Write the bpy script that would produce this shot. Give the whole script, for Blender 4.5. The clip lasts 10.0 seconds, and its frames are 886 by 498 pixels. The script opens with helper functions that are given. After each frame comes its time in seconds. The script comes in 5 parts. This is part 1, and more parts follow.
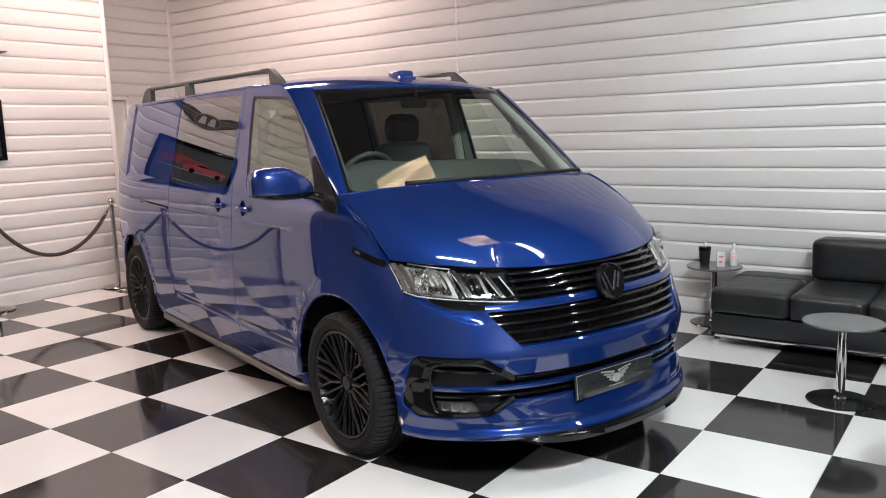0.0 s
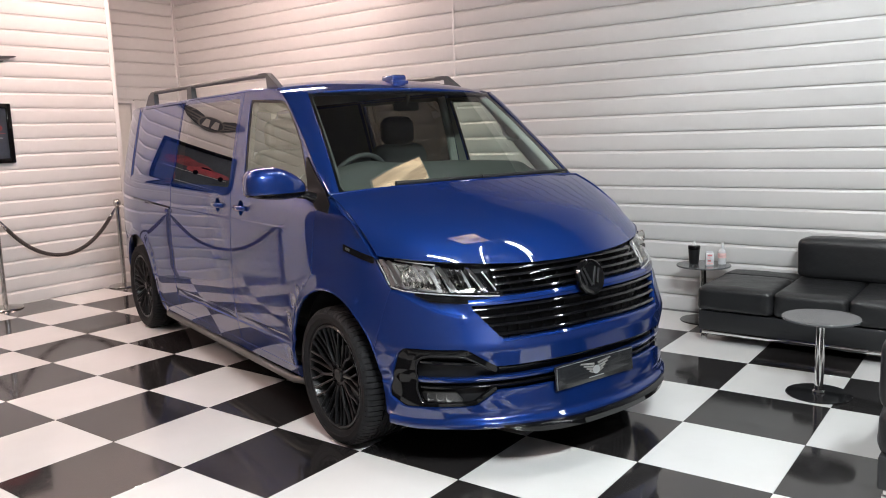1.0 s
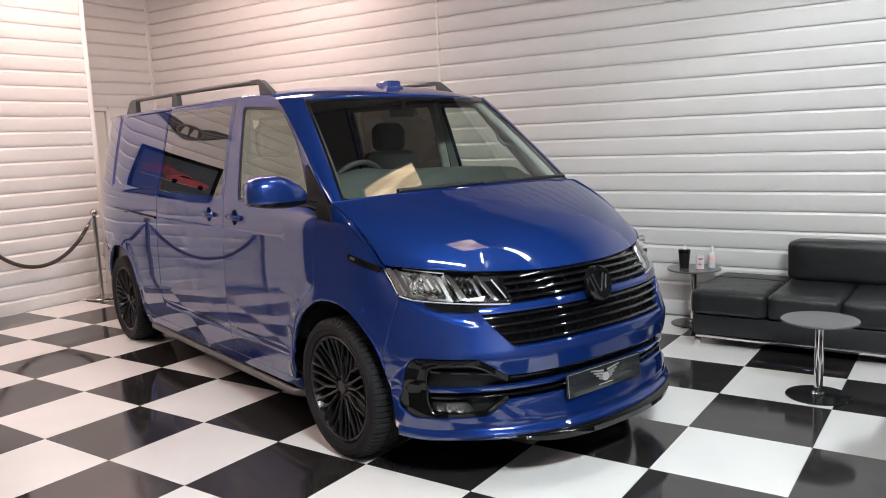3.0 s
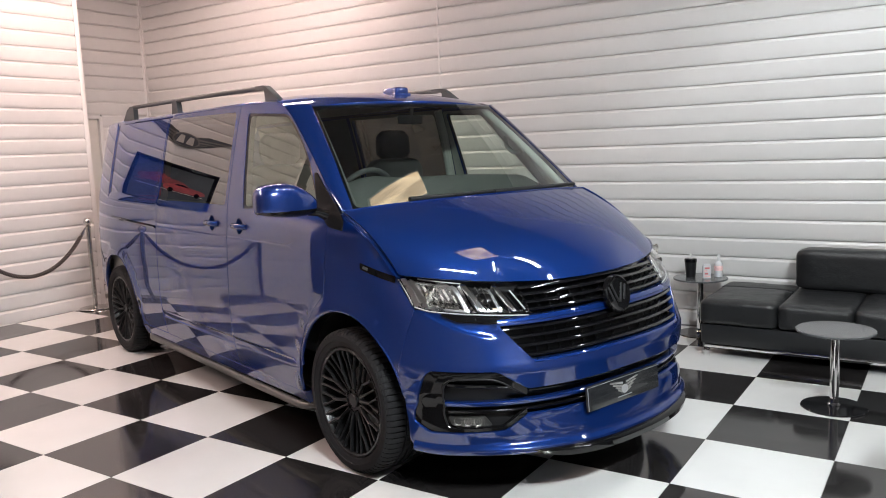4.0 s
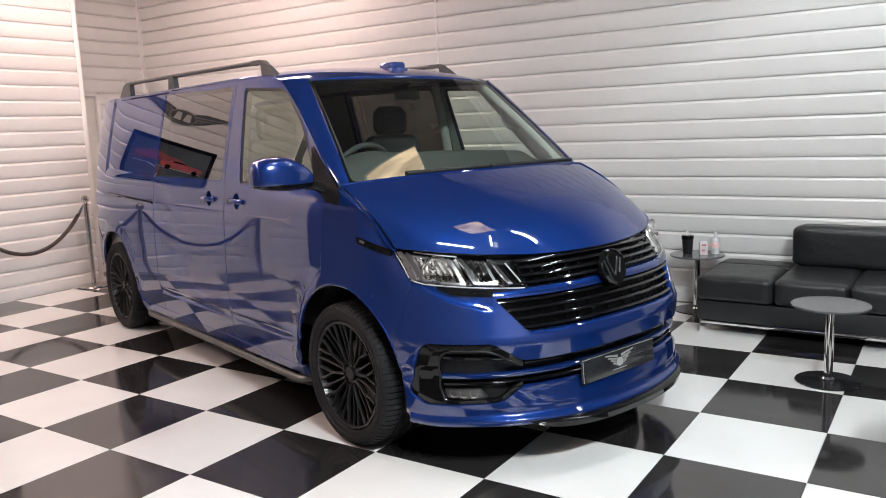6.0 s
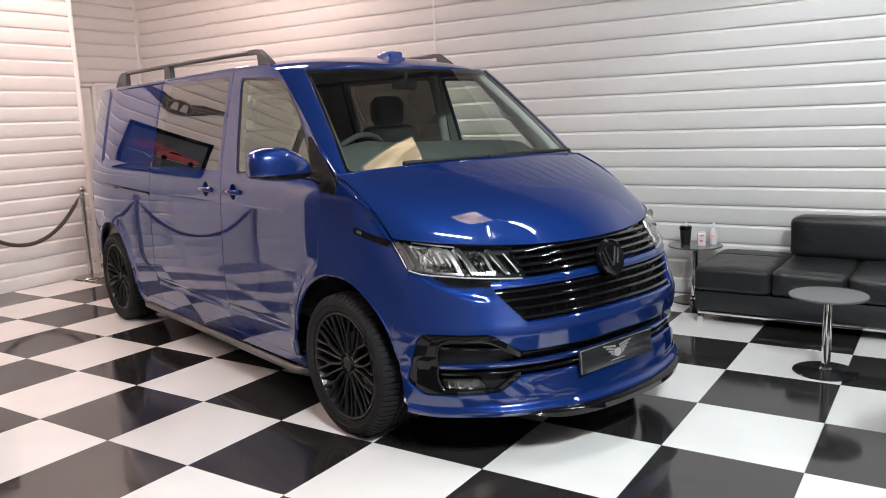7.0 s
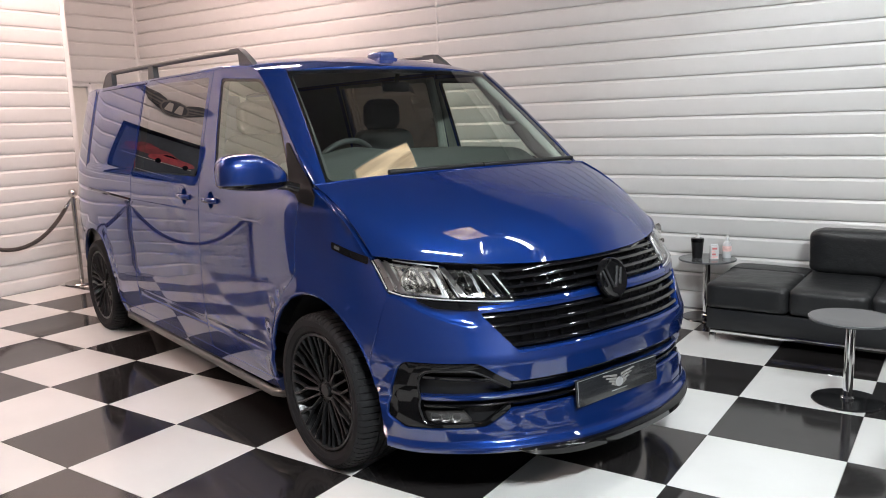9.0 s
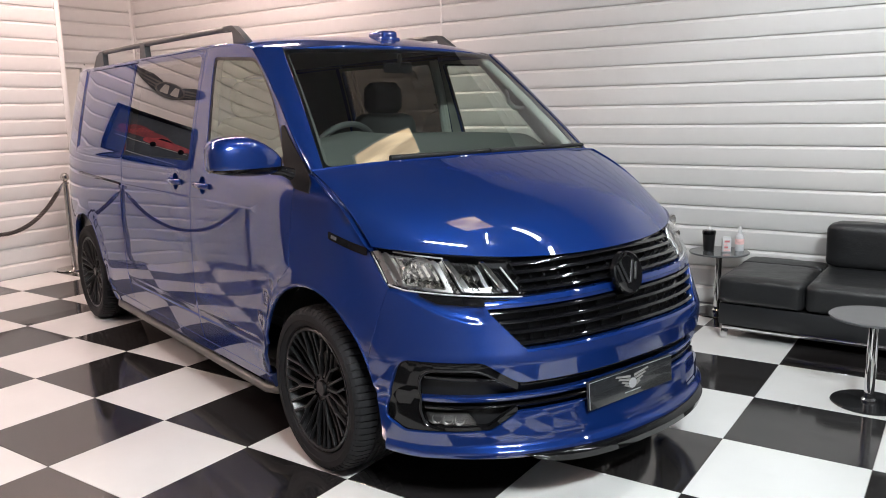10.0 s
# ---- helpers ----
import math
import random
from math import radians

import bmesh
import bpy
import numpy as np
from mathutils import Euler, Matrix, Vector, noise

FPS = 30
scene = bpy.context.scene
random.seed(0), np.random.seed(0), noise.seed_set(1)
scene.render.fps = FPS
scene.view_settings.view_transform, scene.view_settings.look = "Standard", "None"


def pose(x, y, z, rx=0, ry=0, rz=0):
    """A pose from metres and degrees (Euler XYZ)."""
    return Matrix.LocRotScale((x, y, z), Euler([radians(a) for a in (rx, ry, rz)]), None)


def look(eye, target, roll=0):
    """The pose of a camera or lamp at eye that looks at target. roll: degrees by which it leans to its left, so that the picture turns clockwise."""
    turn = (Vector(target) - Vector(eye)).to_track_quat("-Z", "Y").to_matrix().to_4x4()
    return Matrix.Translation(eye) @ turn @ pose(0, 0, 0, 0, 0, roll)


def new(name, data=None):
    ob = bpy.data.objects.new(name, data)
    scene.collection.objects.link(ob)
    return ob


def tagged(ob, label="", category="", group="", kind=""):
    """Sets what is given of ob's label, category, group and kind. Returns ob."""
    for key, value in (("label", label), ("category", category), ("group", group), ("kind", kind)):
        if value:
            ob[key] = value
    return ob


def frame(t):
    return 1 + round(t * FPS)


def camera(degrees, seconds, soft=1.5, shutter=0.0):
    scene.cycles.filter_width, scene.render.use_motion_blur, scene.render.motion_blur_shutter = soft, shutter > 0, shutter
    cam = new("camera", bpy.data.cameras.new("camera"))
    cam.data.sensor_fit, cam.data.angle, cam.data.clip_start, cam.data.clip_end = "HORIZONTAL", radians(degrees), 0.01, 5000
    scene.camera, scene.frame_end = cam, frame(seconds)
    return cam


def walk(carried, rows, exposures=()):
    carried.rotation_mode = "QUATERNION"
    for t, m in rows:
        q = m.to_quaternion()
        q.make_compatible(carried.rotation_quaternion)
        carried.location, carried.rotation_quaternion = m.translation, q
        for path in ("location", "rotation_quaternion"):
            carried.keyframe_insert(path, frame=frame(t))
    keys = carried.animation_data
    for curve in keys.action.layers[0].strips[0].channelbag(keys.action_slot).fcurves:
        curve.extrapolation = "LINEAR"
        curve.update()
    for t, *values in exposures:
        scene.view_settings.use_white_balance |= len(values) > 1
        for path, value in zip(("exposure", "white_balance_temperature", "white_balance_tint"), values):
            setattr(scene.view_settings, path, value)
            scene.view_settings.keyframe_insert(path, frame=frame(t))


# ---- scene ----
from mathutils.geometry import delaunay_2d_cdt

cam = camera(59.0, 10.0, soft=1.0)
PATH = [
    (0, (3.602, -2.029, 1.557), (2.434, -0.434, 1.255), -1.9),
    (0.5, (3.697, -2.056, 1.555), (2.52, -0.467, 1.258), -1.9),
    (1, (3.774, -2.095, 1.551), (2.59, -0.511, 1.256), -2.0),
    (1.5, (3.815, -2.141, 1.555), (2.631, -0.556, 1.26), -2.1),
    (2, (3.826, -2.162, 1.555), (2.654, -0.568, 1.259), -2.2),
    (2.5, (3.754, -2.159, 1.556), (2.606, -0.548, 1.263), -2.4),
    (3, (3.595, -2.155, 1.561), (2.476, -0.522, 1.277), -2.4),
    (4.5, (3.431, -2.146, 1.552), (2.338, -0.491, 1.294), -2.3),
    (5, (3.434, -2.141, 1.548), (2.34, -0.488, 1.28), -2.3),
    (5.5, (3.452, -2.145, 1.534), (2.358, -0.495, 1.247), -2.3),
    (6, (3.457, -2.156, 1.522), (2.367, -0.508, 1.212), -2.3),
    (7.5, (3.437, -2.123, 1.516), (2.354, -0.476, 1.182), -2.3),
    (8, (3.4, -2.017, 1.528), (2.31, -0.372, 1.204), -2.2),
    (8.5, (3.388, -1.899, 1.532), (2.286, -0.261, 1.211), -2.1),
    (9, (3.378, -1.819, 1.527), (2.266, -0.19, 1.201), -1.9),
    (9.5, (3.35, -1.767, 1.518), (2.234, -0.142, 1.18), -1.6),
    (10, (3.253, -1.661, 1.506), (2.142, -0.036, 1.15), -1.3),
]
walk(cam, [(t, look(eye, target, roll)) for t, eye, target, roll in PATH], [(0, 0.04), (4.5, 0.07), (7.5, 0.10), (9.5, 0.12), (10, 0.13)])

# ---- world and lights ----
world = bpy.data.worlds.new("world")
scene.world = world
world.use_nodes = True
world.node_tree.nodes["Background"].inputs[0].default_value = (0.8, 0.85, 1.0, 1)
world.node_tree.nodes["Background"].inputs[1].default_value = 0.02

CEILING = 3.65


COOL, PINK = (0.92, 0.975, 1.0), (1.0, 0.74, 0.67)
# twin-tube ceiling lamps: x, y, length, strength, kind (0 bare cool, 1 cool, 2 warm, 3 warm with no side plates, 4 bare single tube), turn
LAMPS = [
    (2.14, 0.85, 0.88, 800, 4, 60),
    (2.48, 2.79, 0.64, 230, 0, 18),
    (2.38, 1.81, 0.40, 640, 4, -50),
    # unseen lamp, added to light the long wall and floor evenly
    (4.5, -1.2, 1.5, 1270, 1, 75),
    (3.9, 2.95, 2.0, 210, 0, -1),
    # three unseen warm lamps, added to brighten the side wall and recess corner
    (-2.6, 2.55, 2.6, 165, 3, 40),
    (-2.2, 0.0, 1.5, 210, 2, 90),
    (-2.2, -2.1, 1.5, 440, 2, 60),
]

# ---- materials ----


def material(name):
    m = bpy.data.materials.new(name)
    m.use_nodes = True
    nt = m.node_tree
    return m, nt, nt.nodes["Principled BSDF"]


def node(nt, kind, **values):
    n = nt.nodes.new(kind)
    for key, value in values.items():
        n.inputs[key].default_value = value
    return n


def ramp(nt, source, a, b, lo=0.0, hi=1.0):
    """A colour mix between a and b, driven by source between lo and hi."""
    r = nt.nodes.new("ShaderNodeValToRGB")
    r.color_ramp.elements[0].position, r.color_ramp.elements[1].position = lo, hi
    r.color_ramp.elements[0].color, r.color_ramp.elements[1].color = (*a, 1), (*b, 1)
    nt.links.new(source, r.inputs[0])
    return r.outputs[0]


def bump(nt, bsdf, source, strength, distance):
    b = node(nt, "ShaderNodeBump", Strength=strength, Distance=distance)
    nt.links.new(source, b.inputs["Height"])
    nt.links.new(b.outputs[0], bsdf.inputs["Normal"])
    return b


def coords(nt, kind="Object"):
    return nt.nodes.new("ShaderNodeTexCoord").outputs[kind]


def noise_of(nt, scale, detail=4.0, vector=None, rough=0.55):
    n = node(nt, "ShaderNodeTexNoise", Scale=scale, Detail=detail, Roughness=rough)
    nt.links.new(vector or coords(nt), n.inputs["Vector"])
    return n.outputs[0]


def plain(name, colour, rough=0.5, metal=0.0, vary=0.12, scale=6.0, coat=0.0, fine=0.0, spec=0.5):
    """A surface with two scales of variation in colour and gloss."""
    m, nt, b = material(name)
    big, small = noise_of(nt, scale), noise_of(nt, scale * 14)
    mixed = nt.nodes.new("ShaderNodeMath")
    mixed.operation = "MULTIPLY_ADD"
    mixed.inputs[1].default_value = 0.35
    nt.links.new(small, mixed.inputs[0])
    scaled = nt.nodes.new("ShaderNodeMath")
    scaled.operation = "MULTIPLY"
    scaled.inputs[1].default_value = 0.65
    nt.links.new(big, scaled.inputs[0])
    nt.links.new(scaled.outputs[0], mixed.inputs[2])
    a = tuple(c * (1 - vary) for c in colour)
    z = tuple(min(1.0, c * (1 + vary)) for c in colour)
    nt.links.new(ramp(nt, mixed.outputs[0], a, z, 0.3, 0.7), b.inputs["Base Color"])
    rr = nt.nodes.new("ShaderNodeMapRange")
    rr.inputs["To Min"].default_value, rr.inputs["To Max"].default_value = rough * 0.85, min(1.0, rough * 1.15)
    nt.links.new(big, rr.inputs["Value"])
    nt.links.new(rr.outputs[0], b.inputs["Roughness"])
    b.inputs["Metallic"].default_value = metal
    b.inputs["Specular IOR Level"].default_value = spec
    b.inputs["Coat Weight"].default_value = coat
    b.inputs["Coat Roughness"].default_value = 0.03
    if fine:
        bump(nt, b, small, fine, 0.002)
    return m


def car_paint():
    m, nt, b = material("blue_metallic_paint")
    flake = node(nt, "ShaderNodeTexVoronoi", Scale=900.0)
    nt.links.new(coords(nt), flake.inputs["Vector"])
    nt.links.new(ramp(nt, flake.outputs["Color"], (0.0045, 0.0215, 0.122), (0.0051, 0.0240, 0.136), 0.1, 0.9), b.inputs["Base Color"])
    b.inputs["Metallic"].default_value = 0.5
    b.inputs["Roughness"].default_value = 0.40
    b.inputs["Specular IOR Level"].default_value = 0.0
    b.inputs["Specular Tint"].default_value = (0.3, 0.35, 0.5, 1)
    b.inputs["Coat Weight"].default_value = 1.0
    b.inputs["Coat Roughness"].default_value = 0.012
    b.inputs["Coat IOR"].default_value = 1.78
    return m


def glass(name, tint, floor=0.045, mirror=(1, 1, 1)):
    """Thin glass: clear with a tint, and a mirror that grows towards grazing angles."""
    m, nt, b = material(name)
    nt.nodes.remove(b)
    out = nt.nodes["Material Output"]
    clear = nt.nodes.new("ShaderNodeBsdfTransparent")
    clear.inputs[0].default_value = (*tint, 1)
    shine = node(nt, "ShaderNodeBsdfGlossy", Roughness=0.0, Color=(*mirror, 1))
    facing = nt.nodes.new("ShaderNodeLayerWeight")
    facing.inputs[0].default_value = 0.5
    power = nt.nodes.new("ShaderNodeMath")
    power.operation = "POWER"
    power.inputs[1].default_value = 4.0
    nt.links.new(facing.outputs["Facing"], power.inputs[0])
    gain = nt.nodes.new("ShaderNodeMath")
    gain.operation = "MULTIPLY_ADD"
    gain.inputs[1].default_value, gain.inputs[2].default_value = 1.0 - floor, floor
    nt.links.new(power.outputs[0], gain.inputs[0])
    mix = nt.nodes.new("ShaderNodeMixShader")
    nt.links.new(gain.outputs[0], mix.inputs[0])
    nt.links.new(clear.outputs[0], mix.inputs[1])
    nt.links.new(shine.outputs[0], mix.inputs[2])
    nt.links.new(mix.outputs[0], out.inputs[0])
    return m


def tile_material(name, dark, light, ior):
    m, nt, b = material(name)
    info = nt.nodes.new("ShaderNodeObjectInfo").outputs["Random"]
    geo = nt.nodes.new("ShaderNodeNewGeometry").outputs["Position"]
    cloud, speck = noise_of(nt, 1.7, 5, geo), noise_of(nt, 45.0, 3, geo, 0.7)
    add = nt.nodes.new("ShaderNodeMath")
    add.operation = "MULTIPLY_ADD"
    add.inputs[1].default_value = 0.25
    nt.links.new(info, add.inputs[0])
    nt.links.new(cloud, add.inputs[2])
    nt.links.new(ramp(nt, add.outputs[0], dark, light, 0.3, 0.85), b.inputs["Base Color"])
    rr = nt.nodes.new("ShaderNodeMapRange")
    rr.inputs["From Min"].default_value, rr.inputs["From Max"].default_value = 0.35, 0.7
    rr.inputs["To Min"].default_value, rr.inputs["To Max"].default_value = 0.05, 0.14
    nt.links.new(noise_of(nt, 3.0, 6, geo, 0.65), rr.inputs["Value"])
    nt.links.new(rr.outputs[0], b.inputs["Roughness"])
    b.inputs["IOR"].default_value = ior
    bump(nt, b, noise_of(nt, 4.0, 2, geo), 0.06, 0.004)
    return m


def glow(name, colour, strength):
    m, nt, b = material(name)
    b.inputs["Emission Color"].default_value = (*colour, 1)
    b.inputs["Emission Strength"].default_value = strength
    b.inputs["Base Color"].default_value = (0.8, 0.8, 0.8, 1)
    return m


PAINT = car_paint()
GLOSS_BLACK = plain("gloss_black_plastic", (0.004, 0.004, 0.0045), 0.06, spec=0.3, vary=0.2)
SATIN_BLACK = plain("satin_black_plastic", (0.012, 0.012, 0.013), 0.42, vary=0.25, fine=0.1, spec=0.25)
MATT_BLACK = plain("matt_black_plastic", (0.005, 0.005, 0.0055), 0.6, vary=0.2, spec=0.10)
RAIL_GREY = plain("dark_grey_rail", (0.045, 0.046, 0.048), 0.45, metal=0.0, vary=0.15)
RUBBER = plain("tyre_rubber", (0.010, 0.010, 0.011), 0.7, spec=0.15, vary=0.3, scale=9, fine=0.3)
ALLOY = plain("satin_black_alloy", (0.010, 0.010, 0.011), 0.30, metal=0.0, spec=0.3, vary=0.2)
CHROME = plain("chrome", (0.78, 0.78, 0.78), 0.07, metal=1.0, vary=0.04)
STEEL = plain("brushed_steel", (0.58, 0.57, 0.55), 0.22, metal=1.0, vary=0.08)


def leather(name, colour, rough):
    m, nt, b = material(name)
    grain, crease, big = noise_of(nt, 260.0, 3), noise_of(nt, 14.0, 5, None, 0.7), noise_of(nt, 3.0)
    nt.links.new(ramp(nt, big, tuple(c * 0.75 for c in colour), tuple(c * 1.3 for c in colour), 0.3, 0.7), b.inputs["Base Color"])
    rr = nt.nodes.new("ShaderNodeMapRange")
    rr.inputs["To Min"].default_value, rr.inputs["To Max"].default_value = rough * 0.8, rough * 1.25
    nt.links.new(crease, rr.inputs["Value"])
    nt.links.new(rr.outputs[0], b.inputs["Roughness"])
    b.inputs["Specular IOR Level"].default_value = 0.45
    first = bump(nt, b, crease, 0.45, 0.012)
    second = node(nt, "ShaderNodeBump", Strength=0.25, Distance=0.001)
    nt.links.new(grain, second.inputs["Height"])
    nt.links.new(first.outputs[0], second.inputs["Normal"])
    nt.links.new(second.outputs[0], b.inputs["Normal"])
    return m


LEATHER = leather("black_leather", (0.014, 0.0145, 0.0155), 0.34)
LEATHER_MATT = plain("black_leatherette", (0.012, 0.0125, 0.014), 0.5, vary=0.2, scale=5, fine=0.35)
BOARD = plain("white_wall_board", (0.60, 0.595, 0.585), 0.30, vary=0.03, scale=1.3)
TRIM = plain("white_trim", (0.64, 0.632, 0.62), 0.4, vary=0.04, scale=2)
DOOR_GREY = plain("grey_beige_door", (0.62, 0.60, 0.56), 0.5, vary=0.05, scale=2)
CEILING_DARK = plain("dark_ceiling", (0.11, 0.108, 0.105), 0.7, vary=0.2, scale=1.0)
WALL_PLAIN = plain("plain_wall", (0.075, 0.075, 0.08), 0.6, vary=0.08, scale=1.0)
WALL_DARK = plain("dark_wall", (0.045, 0.045, 0.05), 0.6, vary=0.2, scale=1.0)
WHITE_TILE = tile_material("white_tile", (0.59, 0.585, 0.57), (0.68, 0.675, 0.66), 1.5)
BLACK_TILE = tile_material("black_tile", (0.012, 0.011, 0.011), (0.024, 0.022, 0.022), 1.85)
GROUT = plain("grout", (0.22, 0.21, 0.20), 0.8, vary=0.15)
SCREEN = glass("windscreen_glass", (0.80, 0.87, 0.82), 0.14)
CLEAR = glass("side_glass", (0.30, 0.37, 0.31), 0.12, (0.90, 1.0, 0.90))
FAR_GLASS = glass("far_side_glass", (0.78, 0.86, 0.79), 0.05)
FAR_TINTED = glass("far_tinted_glass", (0.085, 0.078, 0.068), 0.05)
TINTED = glass("tinted_glass", (0.15, 0.135, 0.115), 0.10)
LENS = glass("headlamp_lens", (0.94, 0.95, 0.96), 0.04)
TABLE_TOP = plain("grey_smoked_glass_top", (0.085, 0.088, 0.092), 0.14, coat=0.15, vary=0.15)
TABLE_BASE = plain("black_glass_base", (0.012, 0.012, 0.013), 0.10, coat=0.2, vary=0.2)
DASH = plain("dark_dashboard", (0.075, 0.078, 0.076), 0.6, vary=0.15, fine=0.3)
CLOTH = plain("dark_seat_cloth", (0.035, 0.035, 0.037), 0.85, vary=0.25, scale=20, fine=0.5)
CABIN_GREY = plain("grey_cabin_lining", (0.14, 0.145, 0.14), 0.75, vary=0.12)
LINING = plain("light_pillar_lining", (0.35, 0.36, 0.34), 0.7, vary=0.08)
ROPE = plain("dark_brown_rope", (0.035, 0.028, 0.026), 0.75, vary=0.3, scale=30, fine=0.4)
REFLECTOR = plain("headlamp_reflector", (0.95, 0.93, 0.90), 0.10, metal=1.0, vary=0.05, scale=20)
GUIDE = plain("clear_light_guide", (0.50, 0.50, 0.49), 0.10, vary=0.06, scale=20)
PLATE_BLACK = plain("grey_black_plate", (0.014, 0.015, 0.017), 0.25, vary=0.15, coat=0.4)
PLATE_GREY = plain("pale_grey_print", (0.20, 0.195, 0.185), 0.4, vary=0.3, scale=60)
SILVER = plain("silver_print", (0.55, 0.56, 0.57), 0.35, metal=0.6, vary=0.1)
BEZEL = plain("satin_chrome_bezel", (0.62, 0.605, 0.59), 0.28, metal=1.0, vary=0.06, scale=20)
AMBER = plain("amber_lens", (0.50, 0.40, 0.27), 0.2, vary=0.1)
PICTURE = plain("dark_blue_grey_print", (0.028, 0.035, 0.045), 0.3, vary=0.5, scale=2.5)
RED_PRINT = plain("red_print", (0.30, 0.035, 0.045), 0.3, vary=0.5, scale=14)
DIM_RED = plain("dim_red_print", (0.16, 0.025, 0.03), 0.3, vary=0.6, scale=9)
BOTTLE = plain("clear_bottle_plastic", (0.60, 0.60, 0.61), 0.2)
RED_CAP = plain("red_print_patch", (0.55, 0.16, 0.16), 0.4)
PINK_PAPER = plain("pink_paper", (0.74, 0.48, 0.46), 0.6, vary=0.35, scale=40)
PIANO_BLACK = plain("piano_black_slats", (0.004, 0.004, 0.005), 0.06, spec=0.6, vary=0.2)
SIDE_BAR = plain("grey_side_bar", (0.11, 0.107, 0.10), 0.45, metal=0.4, vary=0.15)
DARK_STEEL = plain("dark_steel", (0.10, 0.10, 0.10), 0.35, metal=1.0, vary=0.15)


def diffuser():
    """A warm panel whose lamps show as soft uneven bands."""
    m, nt, b = material("warm_diffuser")
    b.inputs["Base Color"].default_value = (0.7, 0.66, 0.6, 1)
    b.inputs["Emission Strength"].default_value = 4.2
    stretch = nt.nodes.new("ShaderNodeMapping")
    stretch.inputs["Scale"].default_value = (7.0, 1.1, 1.0)
    nt.links.new(coords(nt), stretch.inputs["Vector"])
    nt.links.new(ramp(nt, noise_of(nt, 1.0, 3, stretch.outputs[0]), (0.36, 0.22, 0.10), (1.0, 0.74, 0.44), 0.38, 0.60), b.inputs["Emission Color"])
    return m


DIFFUSER = diffuser()

# ---- mesh helpers ----


def link(name, mesh, mat, parent=None, label="", smooth=None):
    ob = new(name, mesh)
    if mat and not mesh.materials:
        mesh.materials.append(mat)
    ob.parent = parent
    if label:
        ob["label"] = label
    if smooth is not None:
        mesh.shade_smooth()
        mesh.set_sharp_from_angle(angle=radians(smooth))
    return ob


def part(name, bm, mat, parent=None, label="", smooth=35):
    """Links a bmesh as one mesh object under a thing or a part."""
    bmesh.ops.recalc_face_normals(bm, faces=bm.faces)
    mesh = bpy.data.meshes.new(name)
    bm.to_mesh(mesh)
    bm.free()
    return link(name, mesh, mat, parent, label, smooth)


def thing(name, m, label, category, group="", kind=""):
    ob = new(name)
    ob.matrix_world = m
    return tagged(ob, label, category, group, kind)


def add_box(bm, lo, hi, bevel=0.0, segments=2, m=None):
    made = bmesh.ops.create_cube(bm, size=1.0)["verts"]
    for v in made:
        v.co = Vector([lo[i] + (v.co[i] + 0.5) * (hi[i] - lo[i]) for i in range(3)])
    if bevel:
        edges = list({e for v in made for e in v.link_edges})
        made = bmesh.ops.bevel(bm, geom=edges, offset=bevel, segments=segments, profile=0.5, affect="EDGES")["verts"]
    if m is not None:
        for v in made:
            v.co = m @ v.co
    return made


def box(name, lo, hi, mat, parent, bevel=0.0, segments=2, m=None, label=""):
    bm = bmesh.new()
    add_box(bm, lo, hi, bevel, segments, m)
    return part(name, bm, mat, parent, label)


def add_lathe(bm, profile, n=32, m=None, close=False):
    """A body of revolution round z from (radius, height) pairs."""
    rings = []
    for r, z in profile:
        if r < 1e-6:
            rings.append([bm.verts.new((0, 0, z))])
        else:
            rings.append([bm.verts.new((r * math.cos(2 * math.pi * i / n), r * math.sin(2 * math.pi * i / n), z)) for i in range(n)])
    pairs = list(zip(rings, rings[1:])) + ([(rings[-1], rings[0])] if close else [])
    for a, b in pairs:
        for i in range(n):
            j = (i + 1) % n
            face = [a[0], b[j], b[i]] if len(a) == 1 else [a[i], a[j], b[0]] if len(b) == 1 else [a[i], a[j], b[j], b[i]]
            bm.faces.new(face)
    if m is not None:
        for ring in rings:
            for v in ring:
                v.co = m @ v.co


def lathe(name, profile, mat, parent=None, n=32, m=None, label="", close=False):
    bm = bmesh.new()
    add_lathe(bm, profile, n, m, close)
    return part(name, bm, mat, parent, label)


def add_tube(bm, points, radius, n=10, caps=True, squash=1.0):
    """A round bar along points."""
    points = [Vector(p) for p in points]
    rings = []
    side = None
    for i, p in enumerate(points):
        d = (points[min(i + 1, len(points) - 1)] - points[max(i - 1, 0)]).normalized()
        if side is None:
            side = d.orthogonal().normalized() if abs(d.z) > 0.95 else Vector((0, 0, 1)).cross(d).normalized()
        side = (side - d * side.dot(d)).normalized()
        up = d.cross(side)
        r = radius[i] if isinstance(radius, (list, tuple)) else radius
        rings.append([bm.verts.new(p + r * (math.cos(a) * side + squash * math.sin(a) * up)) for a in [2 * math.pi * k / n for k in range(n)]])
    for a, b in zip(rings, rings[1:]):
        for k in range(n):
            bm.faces.new([a[k], a[(k + 1) % n], b[(k + 1) % n], b[k]])
    if caps:
        bm.faces.new(rings[0][::-1])
        bm.faces.new(rings[-1])


def tube(name, points, radius, mat, parent=None, n=10, label="", squash=1.0):
    bm = bmesh.new()
    add_tube(bm, points, radius, n, True, squash)
    return part(name, bm, mat, parent, label, 50)


